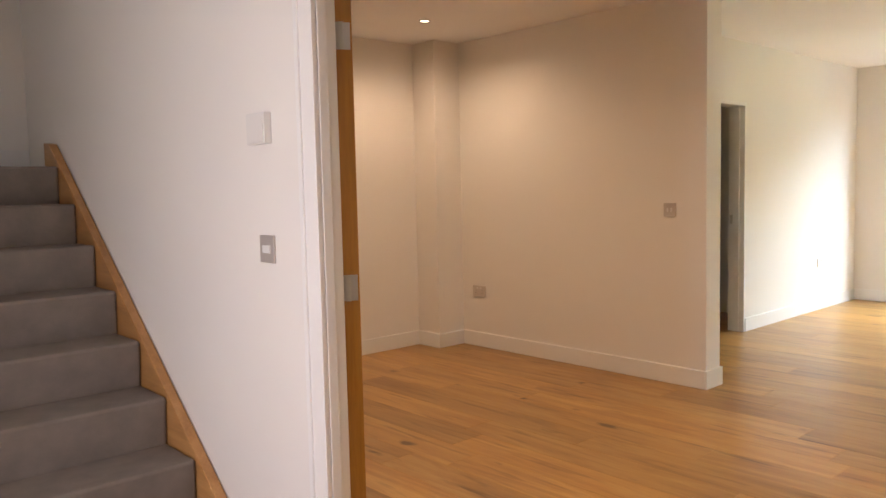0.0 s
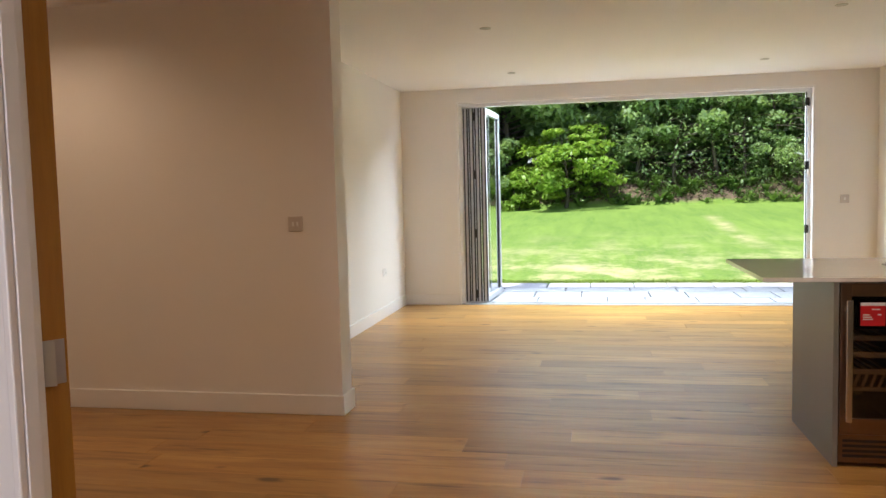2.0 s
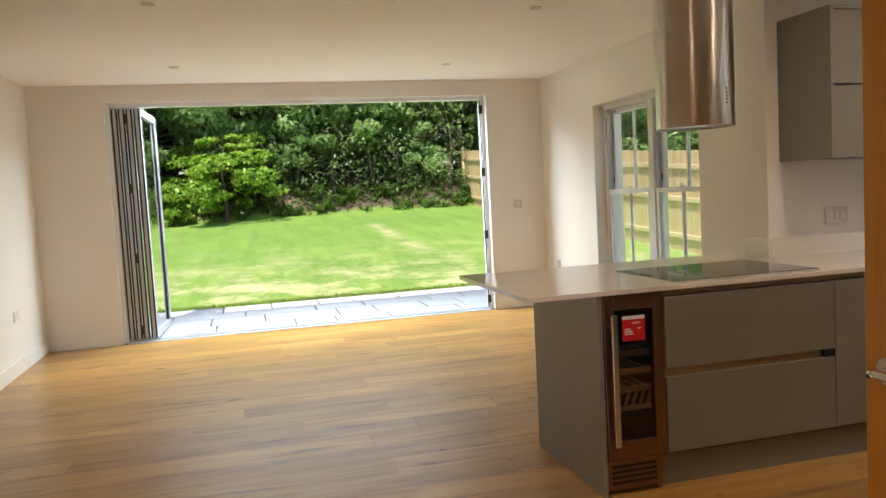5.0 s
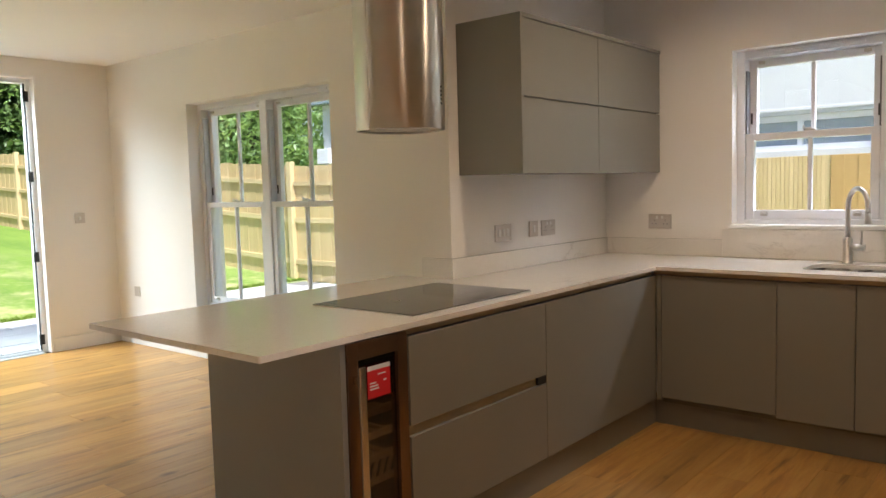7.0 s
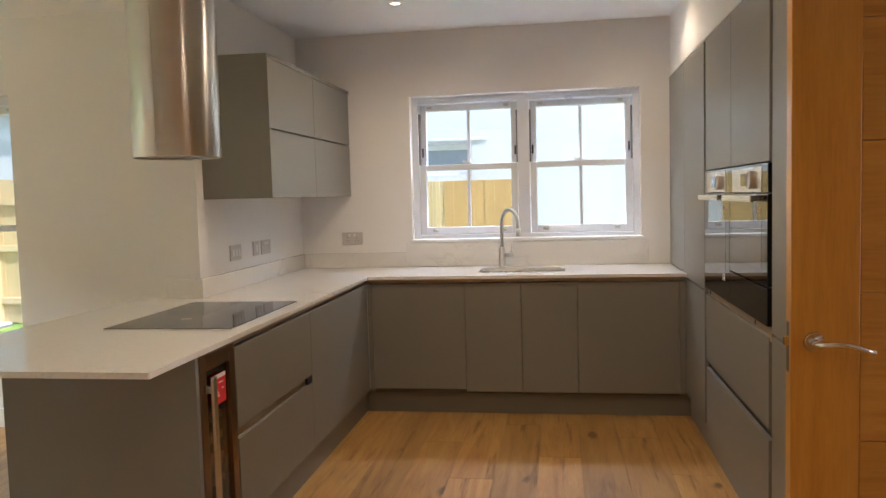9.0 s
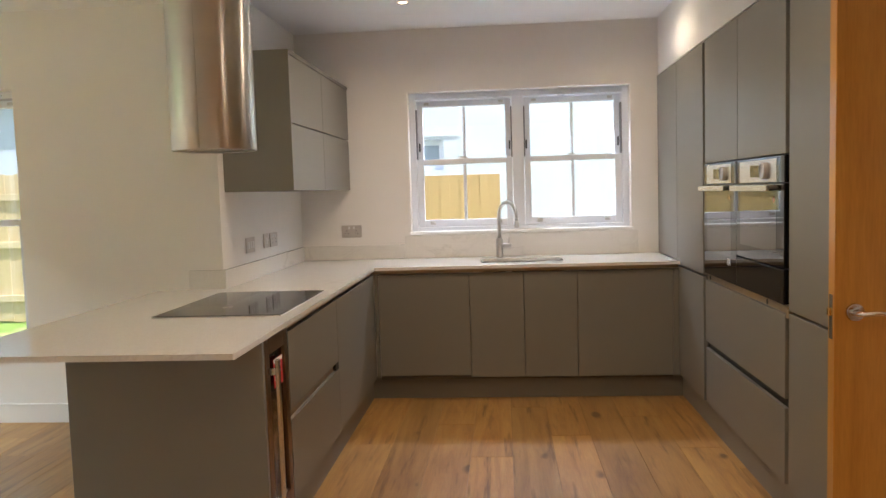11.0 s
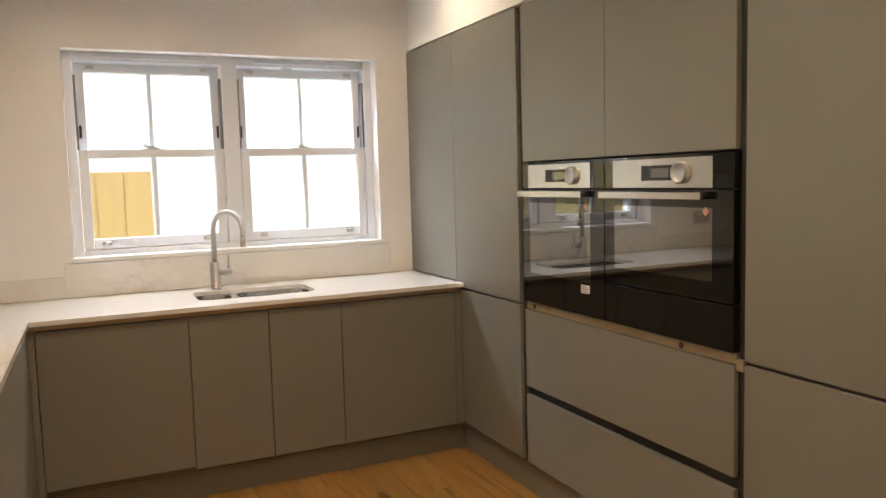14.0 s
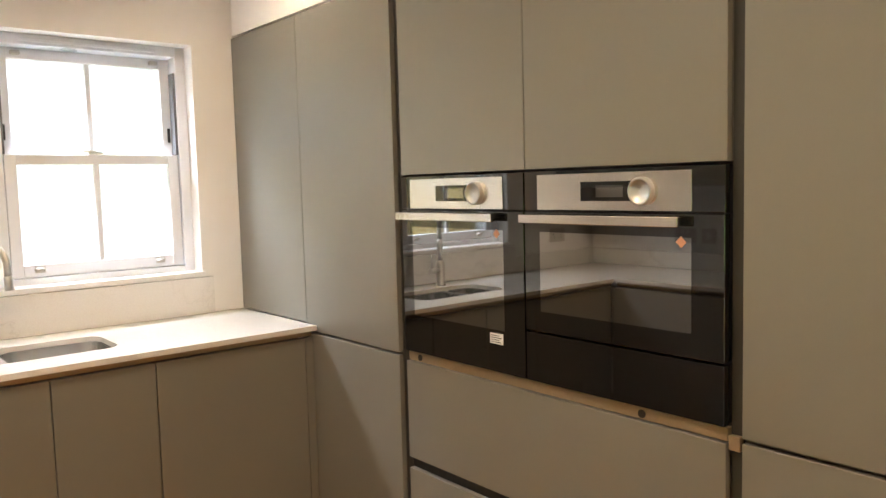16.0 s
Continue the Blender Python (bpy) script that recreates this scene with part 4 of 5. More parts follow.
worktop()
solid("upstand", boxes((5.0955, 5.1145, -2.831, -1.2205, ZW + 0.0005, 1.0), (5.0955, 5.30, -1.2195, -1.2015, ZW + 0.0005, 1.0), bevel=0.001), M["quartz_veined"], "veined quartz upstand along the kitchen wall", "upstand")
solid("upstand", boxes((4.34, 5.0945, -2.8495, -2.8315, ZW + 0.0005, 1.0), (2.645, 4.3395, -2.8495, -2.8315, ZW + 0.0005, 1.064), bevel=0.001), M["quartz_veined"], "veined quartz splashback under the kitchen window", "upstand")

hob = thing("induction_hob", 4.80, -0.65, ZW, "flush black glass induction hob on the worktop", "hob")
part("glass_top", boxed(4.525, 5.068, -1.03, -0.272, ZW + 0.0005, ZW + 0.007, bevel=0.002), M["hob_glass"], hob)
part("edge_trim", boxes((4.5225, 4.525, -1.032, -0.27, ZW + 0.0005, ZW + 0.005), (5.068, 5.0705, -1.032, -0.27, ZW + 0.0005, ZW + 0.005), (4.525, 5.068, -1.0325, -1.03, ZW + 0.0005, ZW + 0.005), (4.525, 5.068, -0.272, -0.2695, ZW + 0.0005, ZW + 0.005)), M["satin"], hob)
part("centre_vent", lathe(bmesh.new(), (4.83, -0.50, ZW), [(0.0005, 0.0076), (0.022, 0.0076), (0.024, 0.0066)], 24), M["satin"], hob)


def sink():
    ob = thing("sink", 3.5, -2.5, 0.72, "stainless steel one-and-a-half bowl undermount sink", "sink")
    for x0, x1, deep, nm in ((3.205, 3.565, 0.17, "bowl"), (3.597, 3.785, 0.12, "half_bowl")):
        bm = bmesh.new()
        y0, y1 = -2.665, -2.335
        rings = []
        for inset, z in ((0, 0.8765), (0.001, 0.87), (0.006, 0.8765 - deep + 0.03), (0.03, 0.8765 - deep)):
            a, b, c, d, r = x0 + inset, x1 - inset, y0 + inset, y1 - inset, 0.07
            pts = []
            for cx, cy, s in ((b - r, d - r, 0), (a + r, d - r, 1), (a + r, c + r, 2), (b - r, c + r, 3)):
                pts += [(cx + r * math.cos(s * math.pi / 2 + k * math.pi / 14), cy + r * math.sin(s * math.pi / 2 + k * math.pi / 14)) for k in range(8)]
            rings.append([bm.verts.new((x, y, z)) for x, y in pts])
        for p, q in zip(rings, rings[1:]):
            for i in range(len(p)):
                j = (i + 1) % len(p)
                bm.faces.new((p[i], p[j], q[j], q[i])).smooth = True
        bm.faces.new(rings[-1])
        bowl = part(nm, bm, M["sink"], ob)
        cx, cy, zb = (x0 + x1) / 2, -2.5, 0.8765 - deep
        part("waste", lathe(bmesh.new(), (cx, cy, zb), [(0.0005, 0.002), (0.02, 0.003), (0.04, 0.004), (0.043, 0.001)], 28), M["chrome"], bowl, "chrome waste")
    part("divider", boxed(3.562, 3.600, -2.66, -2.34, 0.84, 0.8765, bevel=0.004), M["sink"], ob)


sink()


def kitchen_tap():
    x, y, z = 3.643, -2.735, ZW
    ob = thing("kitchen_tap", x, y, z, "brushed steel swan-neck kitchen tap behind the sink", "tap")
    bm = lathe(bmesh.new(), (x, y, z), [(0.0005, 0.0005), (0.029, 0.0005), (0.029, 0.006), (0.024, 0.010), (0.024, 0.13), (0.021, 0.135), (0.016, 0.14)], 28)
    part("body", bm, M["satin"], ob)
    d = Vector((-0.64, 0.77, 0)).normalized()
    r, zc = 0.095, z + 0.30
    pts = [Vector((x, y, z + 0.13)), Vector((x, y, z + 0.22))] + [Vector((x, y, zc)) + d * (r - r * math.cos(a)) + Vector((0, 0, r * math.sin(a))) for a in [i * math.pi / 14 for i in range(15)]]
    pts += [pts[-1] + Vector((0, 0, -0.03))]
    bm = swept(bmesh.new(), pts, [0.0125] * len(pts), 16)
    part("spout", bm, M["satin"], ob)
    tip = pts[-1]
    bm = tube(bmesh.new(), tip, tip + Vector((0, 0, -0.052)) + d * 0.003, 0.0145, 0.0165, 20)
    part("spray_head", bm, M["satin"], ob)
    bm = tube(bmesh.new(), Vector((x, y, z + 0.085)), Vector((x - 0.085, y + 0.012, z + 0.085)), 0.0165, sides=20)
    part("lever_base", bm, M["satin"], ob)
    bm = swept(bmesh.new(), [(x - 0.066, y + 0.01, z + 0.09), (x - 0.068, y + 0.01, z + 0.13), (x - 0.07, y + 0.012, z + 0.175)], [0.006, 0.0052, 0.0046], 10)
    part("lever", bm, M["satin"], ob)


kitchen_tap()


# ---- wall cabinet and hood ----
def wall_cabinet():
    x, y0, y1, z0, z1 = 4.73, -2.848, -1.297, 1.414, 2.164
    ob = thing("wall_cabinet", 4.92, -2.07, z0, "grey handleless wall cabinet with four flap doors", "cabinet")
    part("end_panel", boxed(x, 5.1145, y1 - 0.02, y1, z0, z1, bevel=0.0012), M["cabinet"], ob)
    part("top_panel", boxed(x, 5.1145, y0, y1 - 0.0205, z1 - 0.02, z1, bevel=0.0012), M["cabinet"], ob)
    part("carcass", boxed(x + 0.03, 5.1145, y0, y1 - 0.0205, z0 + 0.002, z1 - 0.0205), M["carcass"], ob)
    ym, zm = -2.056, 1.776
    for a, b in ((y0, ym), (ym, y1 - 0.021)):
        for c, d in ((z0, zm - 0.004), (zm + 0.004, z1 - 0.022)):
            part("flap_door", box(bmesh.new(), x + 0.006, x + 0.026, a + 0.0015, b - 0.0015, c, d, bevel=0.0018), M["cabinet"], ob)


wall_cabinet()
hood = thing("extractor_hood", 4.906, -0.648, 1.597, "tall brushed steel cylinder extractor hood over the hob", "extractor hood")
HX, HY, HR = 4.906, -0.648, 0.187
bm = lathe(bmesh.new(), (HX, HY, 0), [(HR - 0.012, 1.602), (HR - 0.004, 1.597), (HR, 1.600), (HR, 2.0), (HR, ZC - 0.001)], 72)
part("tube", bm, M["hood"], hood)
bm = lathe(bmesh.new(), (HX, HY, 0), [(0.0005, 1.612), (0.13, 1.612), (HR - 0.012, 1.604)], 60)
part("filter", bm, M["steel"], hood, "steel grease filter")
part("seam", boxed(HX - 0.004, HX + 0.004, HY + HR - 0.0006, HY + HR + 0.0012, 1.603, ZC - 0.001), M["hood"], hood)
for i in range(5):
    a = radians(197)
    z = 1.70 + i * 0.017
    c = Vector((HX + HR * math.cos(a), HY + HR * math.sin(a), z))
    n = Vector((math.cos(a), math.sin(a), 0))
    part("button", tube(bmesh.new(), c - n * 0.002, c + n * 0.003, 0.0045, sides=12), M["black"], hood, "small black button")


# ---- tall units ----
TALL = "tall kitchen units"


def tall_unit(name, label, y0, y1, fronts, z0=0.14, x_back=1.842):
    ob = thing(name, TX, (y0 + y1) / 2, 0, label, "cabinet", TALL)
    part("carcass", boxed(x_back, TX - 0.022, y0 + 0.001, y1 - 0.001, z0, 2.150), M["carcass"], ob)
    for a, b, what in fronts:
        part(what, front(bmesh.new(), "x", TX, y0, y1, a, b, 1), M["cabinet"], ob)
    return ob


tall_unit("tall_end_unit", "grey tall corner panel standing on the worktop's end", -2.8485, -2.250, [(0.900, 2.155, "door")], z0=0.9)
tall_unit("tall_unit", "grey tall unit with an upper and a lower door", -2.250, -1.607, [(ZB, 0.862, "lower_door"), (0.870, 2.155, "upper_door")])
door_side = tall_unit("tall_unit", "grey tall unit beside the open oak door", -0.329, 0.274, [(ZB, 0.862, "lower_door"), (0.870, 2.155, "upper_door")])
part("side_panel", boxed(1.842, TX, 0.2745, 0.2845, 0.0, 2.155, bevel=0.001), M["cabinet"], door_side)
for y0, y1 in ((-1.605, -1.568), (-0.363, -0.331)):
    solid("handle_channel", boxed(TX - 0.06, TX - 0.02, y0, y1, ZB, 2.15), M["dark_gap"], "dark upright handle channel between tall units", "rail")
solid("channel_cap", boxed(TX - 0.019, TX - 0.001, -0.361, -0.333, 0.838, 0.872, bevel=0.002), M["rail"], "small brass-coloured channel end cap", "rail")
oven_y = (-1.5665, -0.984, -0.3645)
housing = thing("oven_housing", TX, -0.966, 0, "grey oven housing with top doors and deep drawers", "cabinet", TALL)
part("carcass", boxes((1.842, TX - 0.04, oven_y[0], oven_y[2], 0.14, 0.86), (1.842, TX - 0.022, oven_y[0], oven_y[2], 1.492, 2.150), (1.842, 1.86, oven_y[0], oven_y[2], 0.86, 1.492)), M["carcass"], housing)
for a, b in ((oven_y[0], oven_y[1]), (oven_y[1], oven_y[2])):
    part("top_door", front(bmesh.new(), "x", TX, a, b, 1.490, 2.155, 1), M["cabinet"], housing)
for a, b in ((ZB, 0.470), (0.506, 0.852)):
    part("drawer_front", front(bmesh.new(), "x", TX, oven_y[0], oven_y[2], a, b, 1), M["cabinet"], housing)
part("drawer_recess", boxed(TX - 0.038, TX - 0.022, oven_y[0], oven_y[2], 0.46, 0.515), M["black"], housing, "dark drawer recess")
part("handle_rail", boxed(TX - 0.032, TX - 0.010, oven_y[0] + 0.004, oven_y[2] - 0.004, 0.854, 0.884, bevel=0.001), M["rail"], housing, "bronze handle rail")
for y in (-1.50, -0.60):
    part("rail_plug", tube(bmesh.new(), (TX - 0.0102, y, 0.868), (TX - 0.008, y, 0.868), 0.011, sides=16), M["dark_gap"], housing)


def oven(name, label, y0, y1, z0, z1, sticker):
    """A built-in oven: black glass door, steel band with knob and display, bar handle."""
    x, w = TX + 0.004, y1 - y0
    ob = thing(name, x, (y0 + y1) / 2, z0, label, "oven")
    part("body", boxed(1.9, x - 0.022, y0 + 0.012, y1 - 0.012, z0 + 0.003, z1 - 0.003), M["black"], ob)
    zc = z1 - 0.112
    panel = part("control_panel", boxed(x - 0.02, x, y0 + 0.002, y1 - 0.002, zc + 0.002, z1 - 0.002, bevel=0.0015), M["black_glass"], ob, "black glass control panel")
    a, b = y0 + 0.052, y1 - 0.085
    part("steel_band", boxed(x, x + 0.0022, a, b, zc + 0.004, z1 - 0.012, bevel=0.0008), M["steel"], panel, "brushed steel band")
    ym = (a + b) / 2 + 0.02
    disp = part("display", boxed(x + 0.0022, x + 0.003, ym - 0.105, ym + 0.055, zc + 0.028, z1 - 0.034), M["black_glass"], panel, "dark display")
    part("display_screen", boxed(x + 0.003, x + 0.0034, ym - 0.055, ym + 0.03, zc + 0.038, z1 - 0.044), M["oven_window"], panel)
    yk, zk = ym + 0.088, (zc + z1) / 2 - 0.004
    bm = bmesh.new()
    prof = [(0.035, 0.0), (0.035, 0.013), (0.033, 0.016), (0.028, 0.0165), (0.0265, 0.014), (0.0005, 0.0135)]
    lathe(bm, (0, 0, 0), prof, 36)
    bmesh.ops.transform(bm, matrix=Matrix.Translation((x + 0.0024, yk, zk)) @ Matrix.Rotation(radians(90), 4, "Y"), verts=bm.verts)
    part("control_knob", bm, M["satin"], panel, "round steel knob")
    d1 = zc - 0.002
    door = part("oven_door", boxed(x - 0.02, x + 0.002, y0 + 0.002, y1 - 0.002, z0 + 0.002, d1, bevel=0.0015), M["black_glass"], ob, "black glass door")
    part("door_window", boxed(x + 0.002, x + 0.0026, y0 + 0.06, y1 - 0.085, z0 + (0.13 if d1 - z0 > 0.42 else 0.06), d1 - 0.055), M["oven_window"], door, "smoked window")
    bm = boxes((x + 0.024, x + 0.038, y0 + 0.012, y1 - 0.10, d1 - 0.030, d1 - 0.006), bevel=0.002)
    for y in (y0 + 0.07, y1 - 0.13):
        box(bm, x + 0.002, x + 0.025, y - 0.012, y + 0.012, d1 - 0.022, d1 - 0.006)
    part("door_handle", bm, M["steel"], door, "flat brushed steel bar handle")
    yd, zd = y1 - 0.112, d1 - 0.066
    part("sticker", boxed(x + 0.0027, x + 0.0033, -0.010, 0.010, -0.010, 0.010, m=Matrix.Translation((0, yd, zd)) @ Matrix.Rotation(radians(45), 4, "X")), M["pink_card"], door, "small salmon diamond sticker")
    if sticker:
        tag = part("rating_label", boxed(x + 0.0027, x + 0.0032, y1 - 0.148, y1 - 0.092, z0 + 0.088, z0 + 0.120), M["white_card"], door, "small white printed label")
        for i in range(4):
            part("print_bar", boxed(x + 0.0032, x + 0.0036, y1 - 0.144, y1 - 0.10 - 0.008 * (i % 2), z0 + 0.092 + i * 0.0066, z0 + 0.0942 + i * 0.0066), M["black"], tag)
    return ob


oven("single_oven", "built-in black glass single oven with steel control band", oven_y[0] + 0.004, oven_y[1], 0.888, 1.487, True)
oven("compact_oven", "built-in black glass compact oven above a warming drawer", oven_y[1], oven_y[2] - 0.001, 1.034, 1.487, False)
wd = thing("warming_drawer", TX, -0.67, 0.888, "black glass warming drawer under the compact oven", "drawer")
part("drawer_front", boxed(TX - 0.016, TX + 0.006, oven_y[1] + 0.002, oven_y[2] - 0.003, 0.890, 1.030, bevel=0.0015), M["black_glass"], wd)
part("body", boxed(1.9, TX - 0.018, oven_y[1] + 0.012, oven_y[2] - 0.012, 0.889, 1.028), M["black"], wd)

# ---- garden and neighbours ----
rng = np.random.default_rng(7)


def lawn_edge(y):
    """Where the lawn meets the bank."""
    return 25.2 - 0.045 * max(0.0, y + 2.0) ** 1.75 if y < 14 else 19.0


def ground_height(x, y):
    far = lawn_edge(y)
    base = -0.055 if x < 11.9 else min(0.066 * (x - 11.9), 0.066 * (far - 11.9)) - 0.02
    if x > far:
        base += 1.7 * (1 - math.exp(-((x - far) / 1.5))) + 0.12 * (noise.noise((x * 0.7, y * 0.7, 3.1)))
    if y < -6.0:
        base = min(base, 0.9)
    return base


def ground():
    xs = np.unique(np.concatenate([[-500, -120, -30, -8, 2, 9.9, 11.85, 11.93], np.arange(12.5, 32, 0.35), [36, 45, 70, 150, 500]]))
    ys = np.unique(np.concatenate([[-500, -150, -60, -30, -18], np.arange(-12, 18, 0.4), [22, 30, 60, 150, 500]]))
    verts = [(x, y, ground_height(x, y) if x > -100 else -0.055) for x in xs for y in ys]
    n = len(ys)
    faces = [(i * n + j, (i + 1) * n + j, (i + 1) * n + j + 1, i * n + j + 1) for i in range(len(xs) - 1) for j in range(n - 1)]
    data = bpy.data.meshes.new("ground")
    data.from_pydata(verts, [], faces)
    data.materials.append(M["lawn"])
    for p in data.polygons:
        p.use_smooth = True
    return tagged(new("ground", data), "mown green lawn rising to an earth bank", "lawn", "", "structure")


ground()


def leaf_mesh(name, centers, sizes, material, tilt=0.9, aspect=0.62):
    """Many folded leaf quads as one mesh: each leaf is its own island of four corners and a middle rib."""
    n = len(centers)
    ang = rng.uniform(0, math.tau, n)
    pit = rng.normal(0, tilt, n)
    u = np.stack([np.cos(ang) * np.cos(pit), np.sin(ang) * np.cos(pit), np.sin(pit)], 1)
    w = np.stack([-np.sin(ang), np.cos(ang), rng.normal(0, 0.35, n)], 1)
    nrm = np.cross(u, w)
    s = sizes[:, None]
    tip, tail = centers + u * s * 0.6, centers - u * s * 0.6
    left, right = centers + w * s * 0.5 * aspect + nrm * s * 0.1, centers - w * s * 0.5 * aspect + nrm * s * 0.1
    co = np.stack([tail, left, tip, right], 1).reshape(-1, 3)
    tri = (np.arange(n)[:, None, None] * 4 + np.array([[0, 2, 1], [0, 3, 2]])[None]).reshape(-1, 3)
    data = bpy.data.meshes.new(name)
    data.vertices.add(len(co))
    data.vertices.foreach_set("co", co.astype(np.float32).ravel())
    data.loops.add(tri.size)
    data.loops.foreach_set("vertex_index", tri.astype(np.int32).ravel())
    data.polygons.add(len(tri))
    data.polygons.foreach_set("loop_start", np.arange(0, tri.size, 3, dtype=np.int32))
    data.update()
    data.materials.append(material)
    return data


def tree(name, label, x, y, height, spread, leaves, size, material, low=0.15, clumps=26, layered=False, category="tree", tuft=0.30):
    """A tapered, forked trunk and a ragged crown of leaf clumps at the ends of its limbs."""
    z = ground_height(x, y) - 0.05
    ob = thing(name, x, y, z, label, category)
    bm = bmesh.new()
    lean = rng.normal(0, 0.06, 2)
    r0 = 0.018 * height + 0.02
    pts = [(x + lean[0] * height * t * t + 0.1 * math.sin(5 * t + x), y + lean[1] * height * t * t + 0.1 * math.cos(4 * t + y), z + height * 0.86 * t) for t in np.linspace(0, 1, 8)]
    swept(bm, pts, [r0 * (1 - 0.85 * t) for t in np.linspace(0, 1, 8)], 8)
    ends = []
    for i in range(clumps):
        t = low + (1 - low) * (i + rng.random()) / clumps
        k = min(6, int(t * 7))
        root = Vector(pts[k]).lerp(Vector(pts[k + 1]), t * 7 - k)
        a = float(i * 2.4 + rng.normal(0, 0.4))
        reach = spread * (1.0 - 0.55 * abs(t - 0.45) * 1.4) * float(rng.uniform(0.55, 1.08))
        tipz = rng.uniform(-0.05, 0.28) * reach if not layered else rng.uniform(-0.02, 0.08)
        tip = root + Vector((math.cos(a) * reach, math.sin(a) * reach, tipz))
        midp = root.lerp(tip, 0.5) + Vector((0, 0, 0.08 * reach))
        swept(bm, [root, midp, tip], [r0 * 0.3 * (1 - 0.6 * t), r0 * 0.18, 0.006], 5)
        ends.append((tip, reach))
        ends.append((midp, reach * 0.7))
    part("trunk", bm, M["bark"], ob)
    per = leaves // len(ends)
    cs = []
    for tip, reach in ends:
        g = rng.normal(0, 1, (per, 3))
        g /= np.maximum(1, np.linalg.norm(g, axis=1)[:, None] / 1.5)
        cs.append(np.array(tip) + g * np.array([1.0, 1.0, 0.40 if layered else 0.62]) * tuft * max(0.5, reach) * rng.uniform(0.6, 1.35))
    cs = np.concatenate(cs)
    data = leaf_mesh("crown", cs, rng.uniform(0.6, 1.3, len(cs)) * size, material, 0.55 if layered else 0.7)
    crown = new("crown", data)
    crown.parent = ob
    crown.matrix_parent_inverse = Matrix.Translation(-Vector(ob.location))
    return ob


# the wood's edge on the bank, front row then back row
for i, (dx, y, h, s, mat_) in enumerate(((1.6, 9.5, 6.0, 2.6, "leaf_pale"), (2.2, 6.6, 7.5, 3.0, "leaf"), (1.4, 3.9, 6.5, 2.4, "leaf_dark"), (2.4, 1.6, 8.0, 3.0, "leaf"), (1.9, -0.9, 7.0, 2.7, "leaf"), (2.6, -3.4, 8.5, 3.0, "leaf_dark"), (2.0, -6.0, 7.0, 2.8, "leaf"), (1.8, -9.2, 7.5, 3.0, "leaf"), (2.2, -12.5, 7.0, 3.0, "leaf"))):
    tree("woodland_tree", "leafy green tree on the earth bank", lawn_edge(y) + dx, y, h, s, 44000, 0.19, M[mat_], 0.05, 84, tuft=0.15)
for x, y, h in ((31, 10, 11), (30.5, 4.5, 12), (31.5, -0.5, 12), (31, -5.5, 11), (31, -11, 12), (29, 15, 11), (30, -17, 11)):
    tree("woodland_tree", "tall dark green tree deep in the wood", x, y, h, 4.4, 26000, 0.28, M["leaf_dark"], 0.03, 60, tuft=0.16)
tree("young_maple", "bright yellow-green young maple at the lawn's edge", lawn_edge(2.2) - 0.1, 2.05, 2.8, 1.75, 8000, 0.15, M["leaf_bright"], 0.12, 27, True, tuft=0.23)
for dx, y, h, s in ((-0.1, 3.5, 1.25, 0.7), (0.1, 5.6, 1.9, 1.2), (0.3, 4.4, 1.6, 0.9), (0.9, -4.2, 1.6, 0.9), (1.1, 0.2, 1.5, 0.8)):
    tree("shrub", "green leafy shrub at the foot of the bank", lawn_edge(y) + dx, y, h, s, 6000, 0.09, M["leaf"] if dx > 0.2 else M["leaf_bright"], 0.05, 16, False, "shrub")

for i, y in enumerate((8.6, 6.9, 5.3, 3.7, 2.2, 0.6, -0.8, -2.3, -3.8, -5.4)):
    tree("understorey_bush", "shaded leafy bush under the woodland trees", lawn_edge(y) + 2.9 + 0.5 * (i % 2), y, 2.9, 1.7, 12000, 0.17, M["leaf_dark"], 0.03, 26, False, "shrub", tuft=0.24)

for x, y, h in ((17.4, -9.2, 7), (18.5, -9.2, 7.5), (22, -9.0, 7), (17, -12.5, 9)):
    tree("hedgerow_tree", "leafy green tree behind the garden fence", x, y, h, 2.9, 26000, 0.12, M["leaf"], 0.05, 34)

for dx, y, h in ((0.7, -2.6, 3.4), (1.0, -4.4, 3.8), (0.8, -3.4, 3.0), (0.6, 0.9, 2.6), (0.5, -1.4, 2.8), (0.7, -0.3, 3.0), (0.6, -5.2, 3.2)):
    tree("bare_shrub", "tangle of thin bare branches on the bank", lawn_edge(y) + dx, y, h, 1.3, 500, 0.12, M["leaf"], 0.02, 26, False, "shrub")

# ferns and bramble on the bank
cs = []
for i in range(420):
    y = rng.uniform(-7, 10)
    x = lawn_edge(y) + abs(rng.normal(0.1, 1.0))
    cs.append(np.array([x, y, ground_height(x, y) + 0.10]) + rng.normal(0, 1, (30, 3)) * np.array([0.16, 0.16, 0.09]))
cs = np.concatenate(cs)
tagged(new("bank_undergrowth", leaf_mesh("bank_undergrowth", cs, rng.uniform(0.5, 1.2, len(cs)) * 0.11, M["fern"], 0.7, 0.4)), "low brambles and leaf litter covering the earth bank", "undergrowth", "", "stuff")


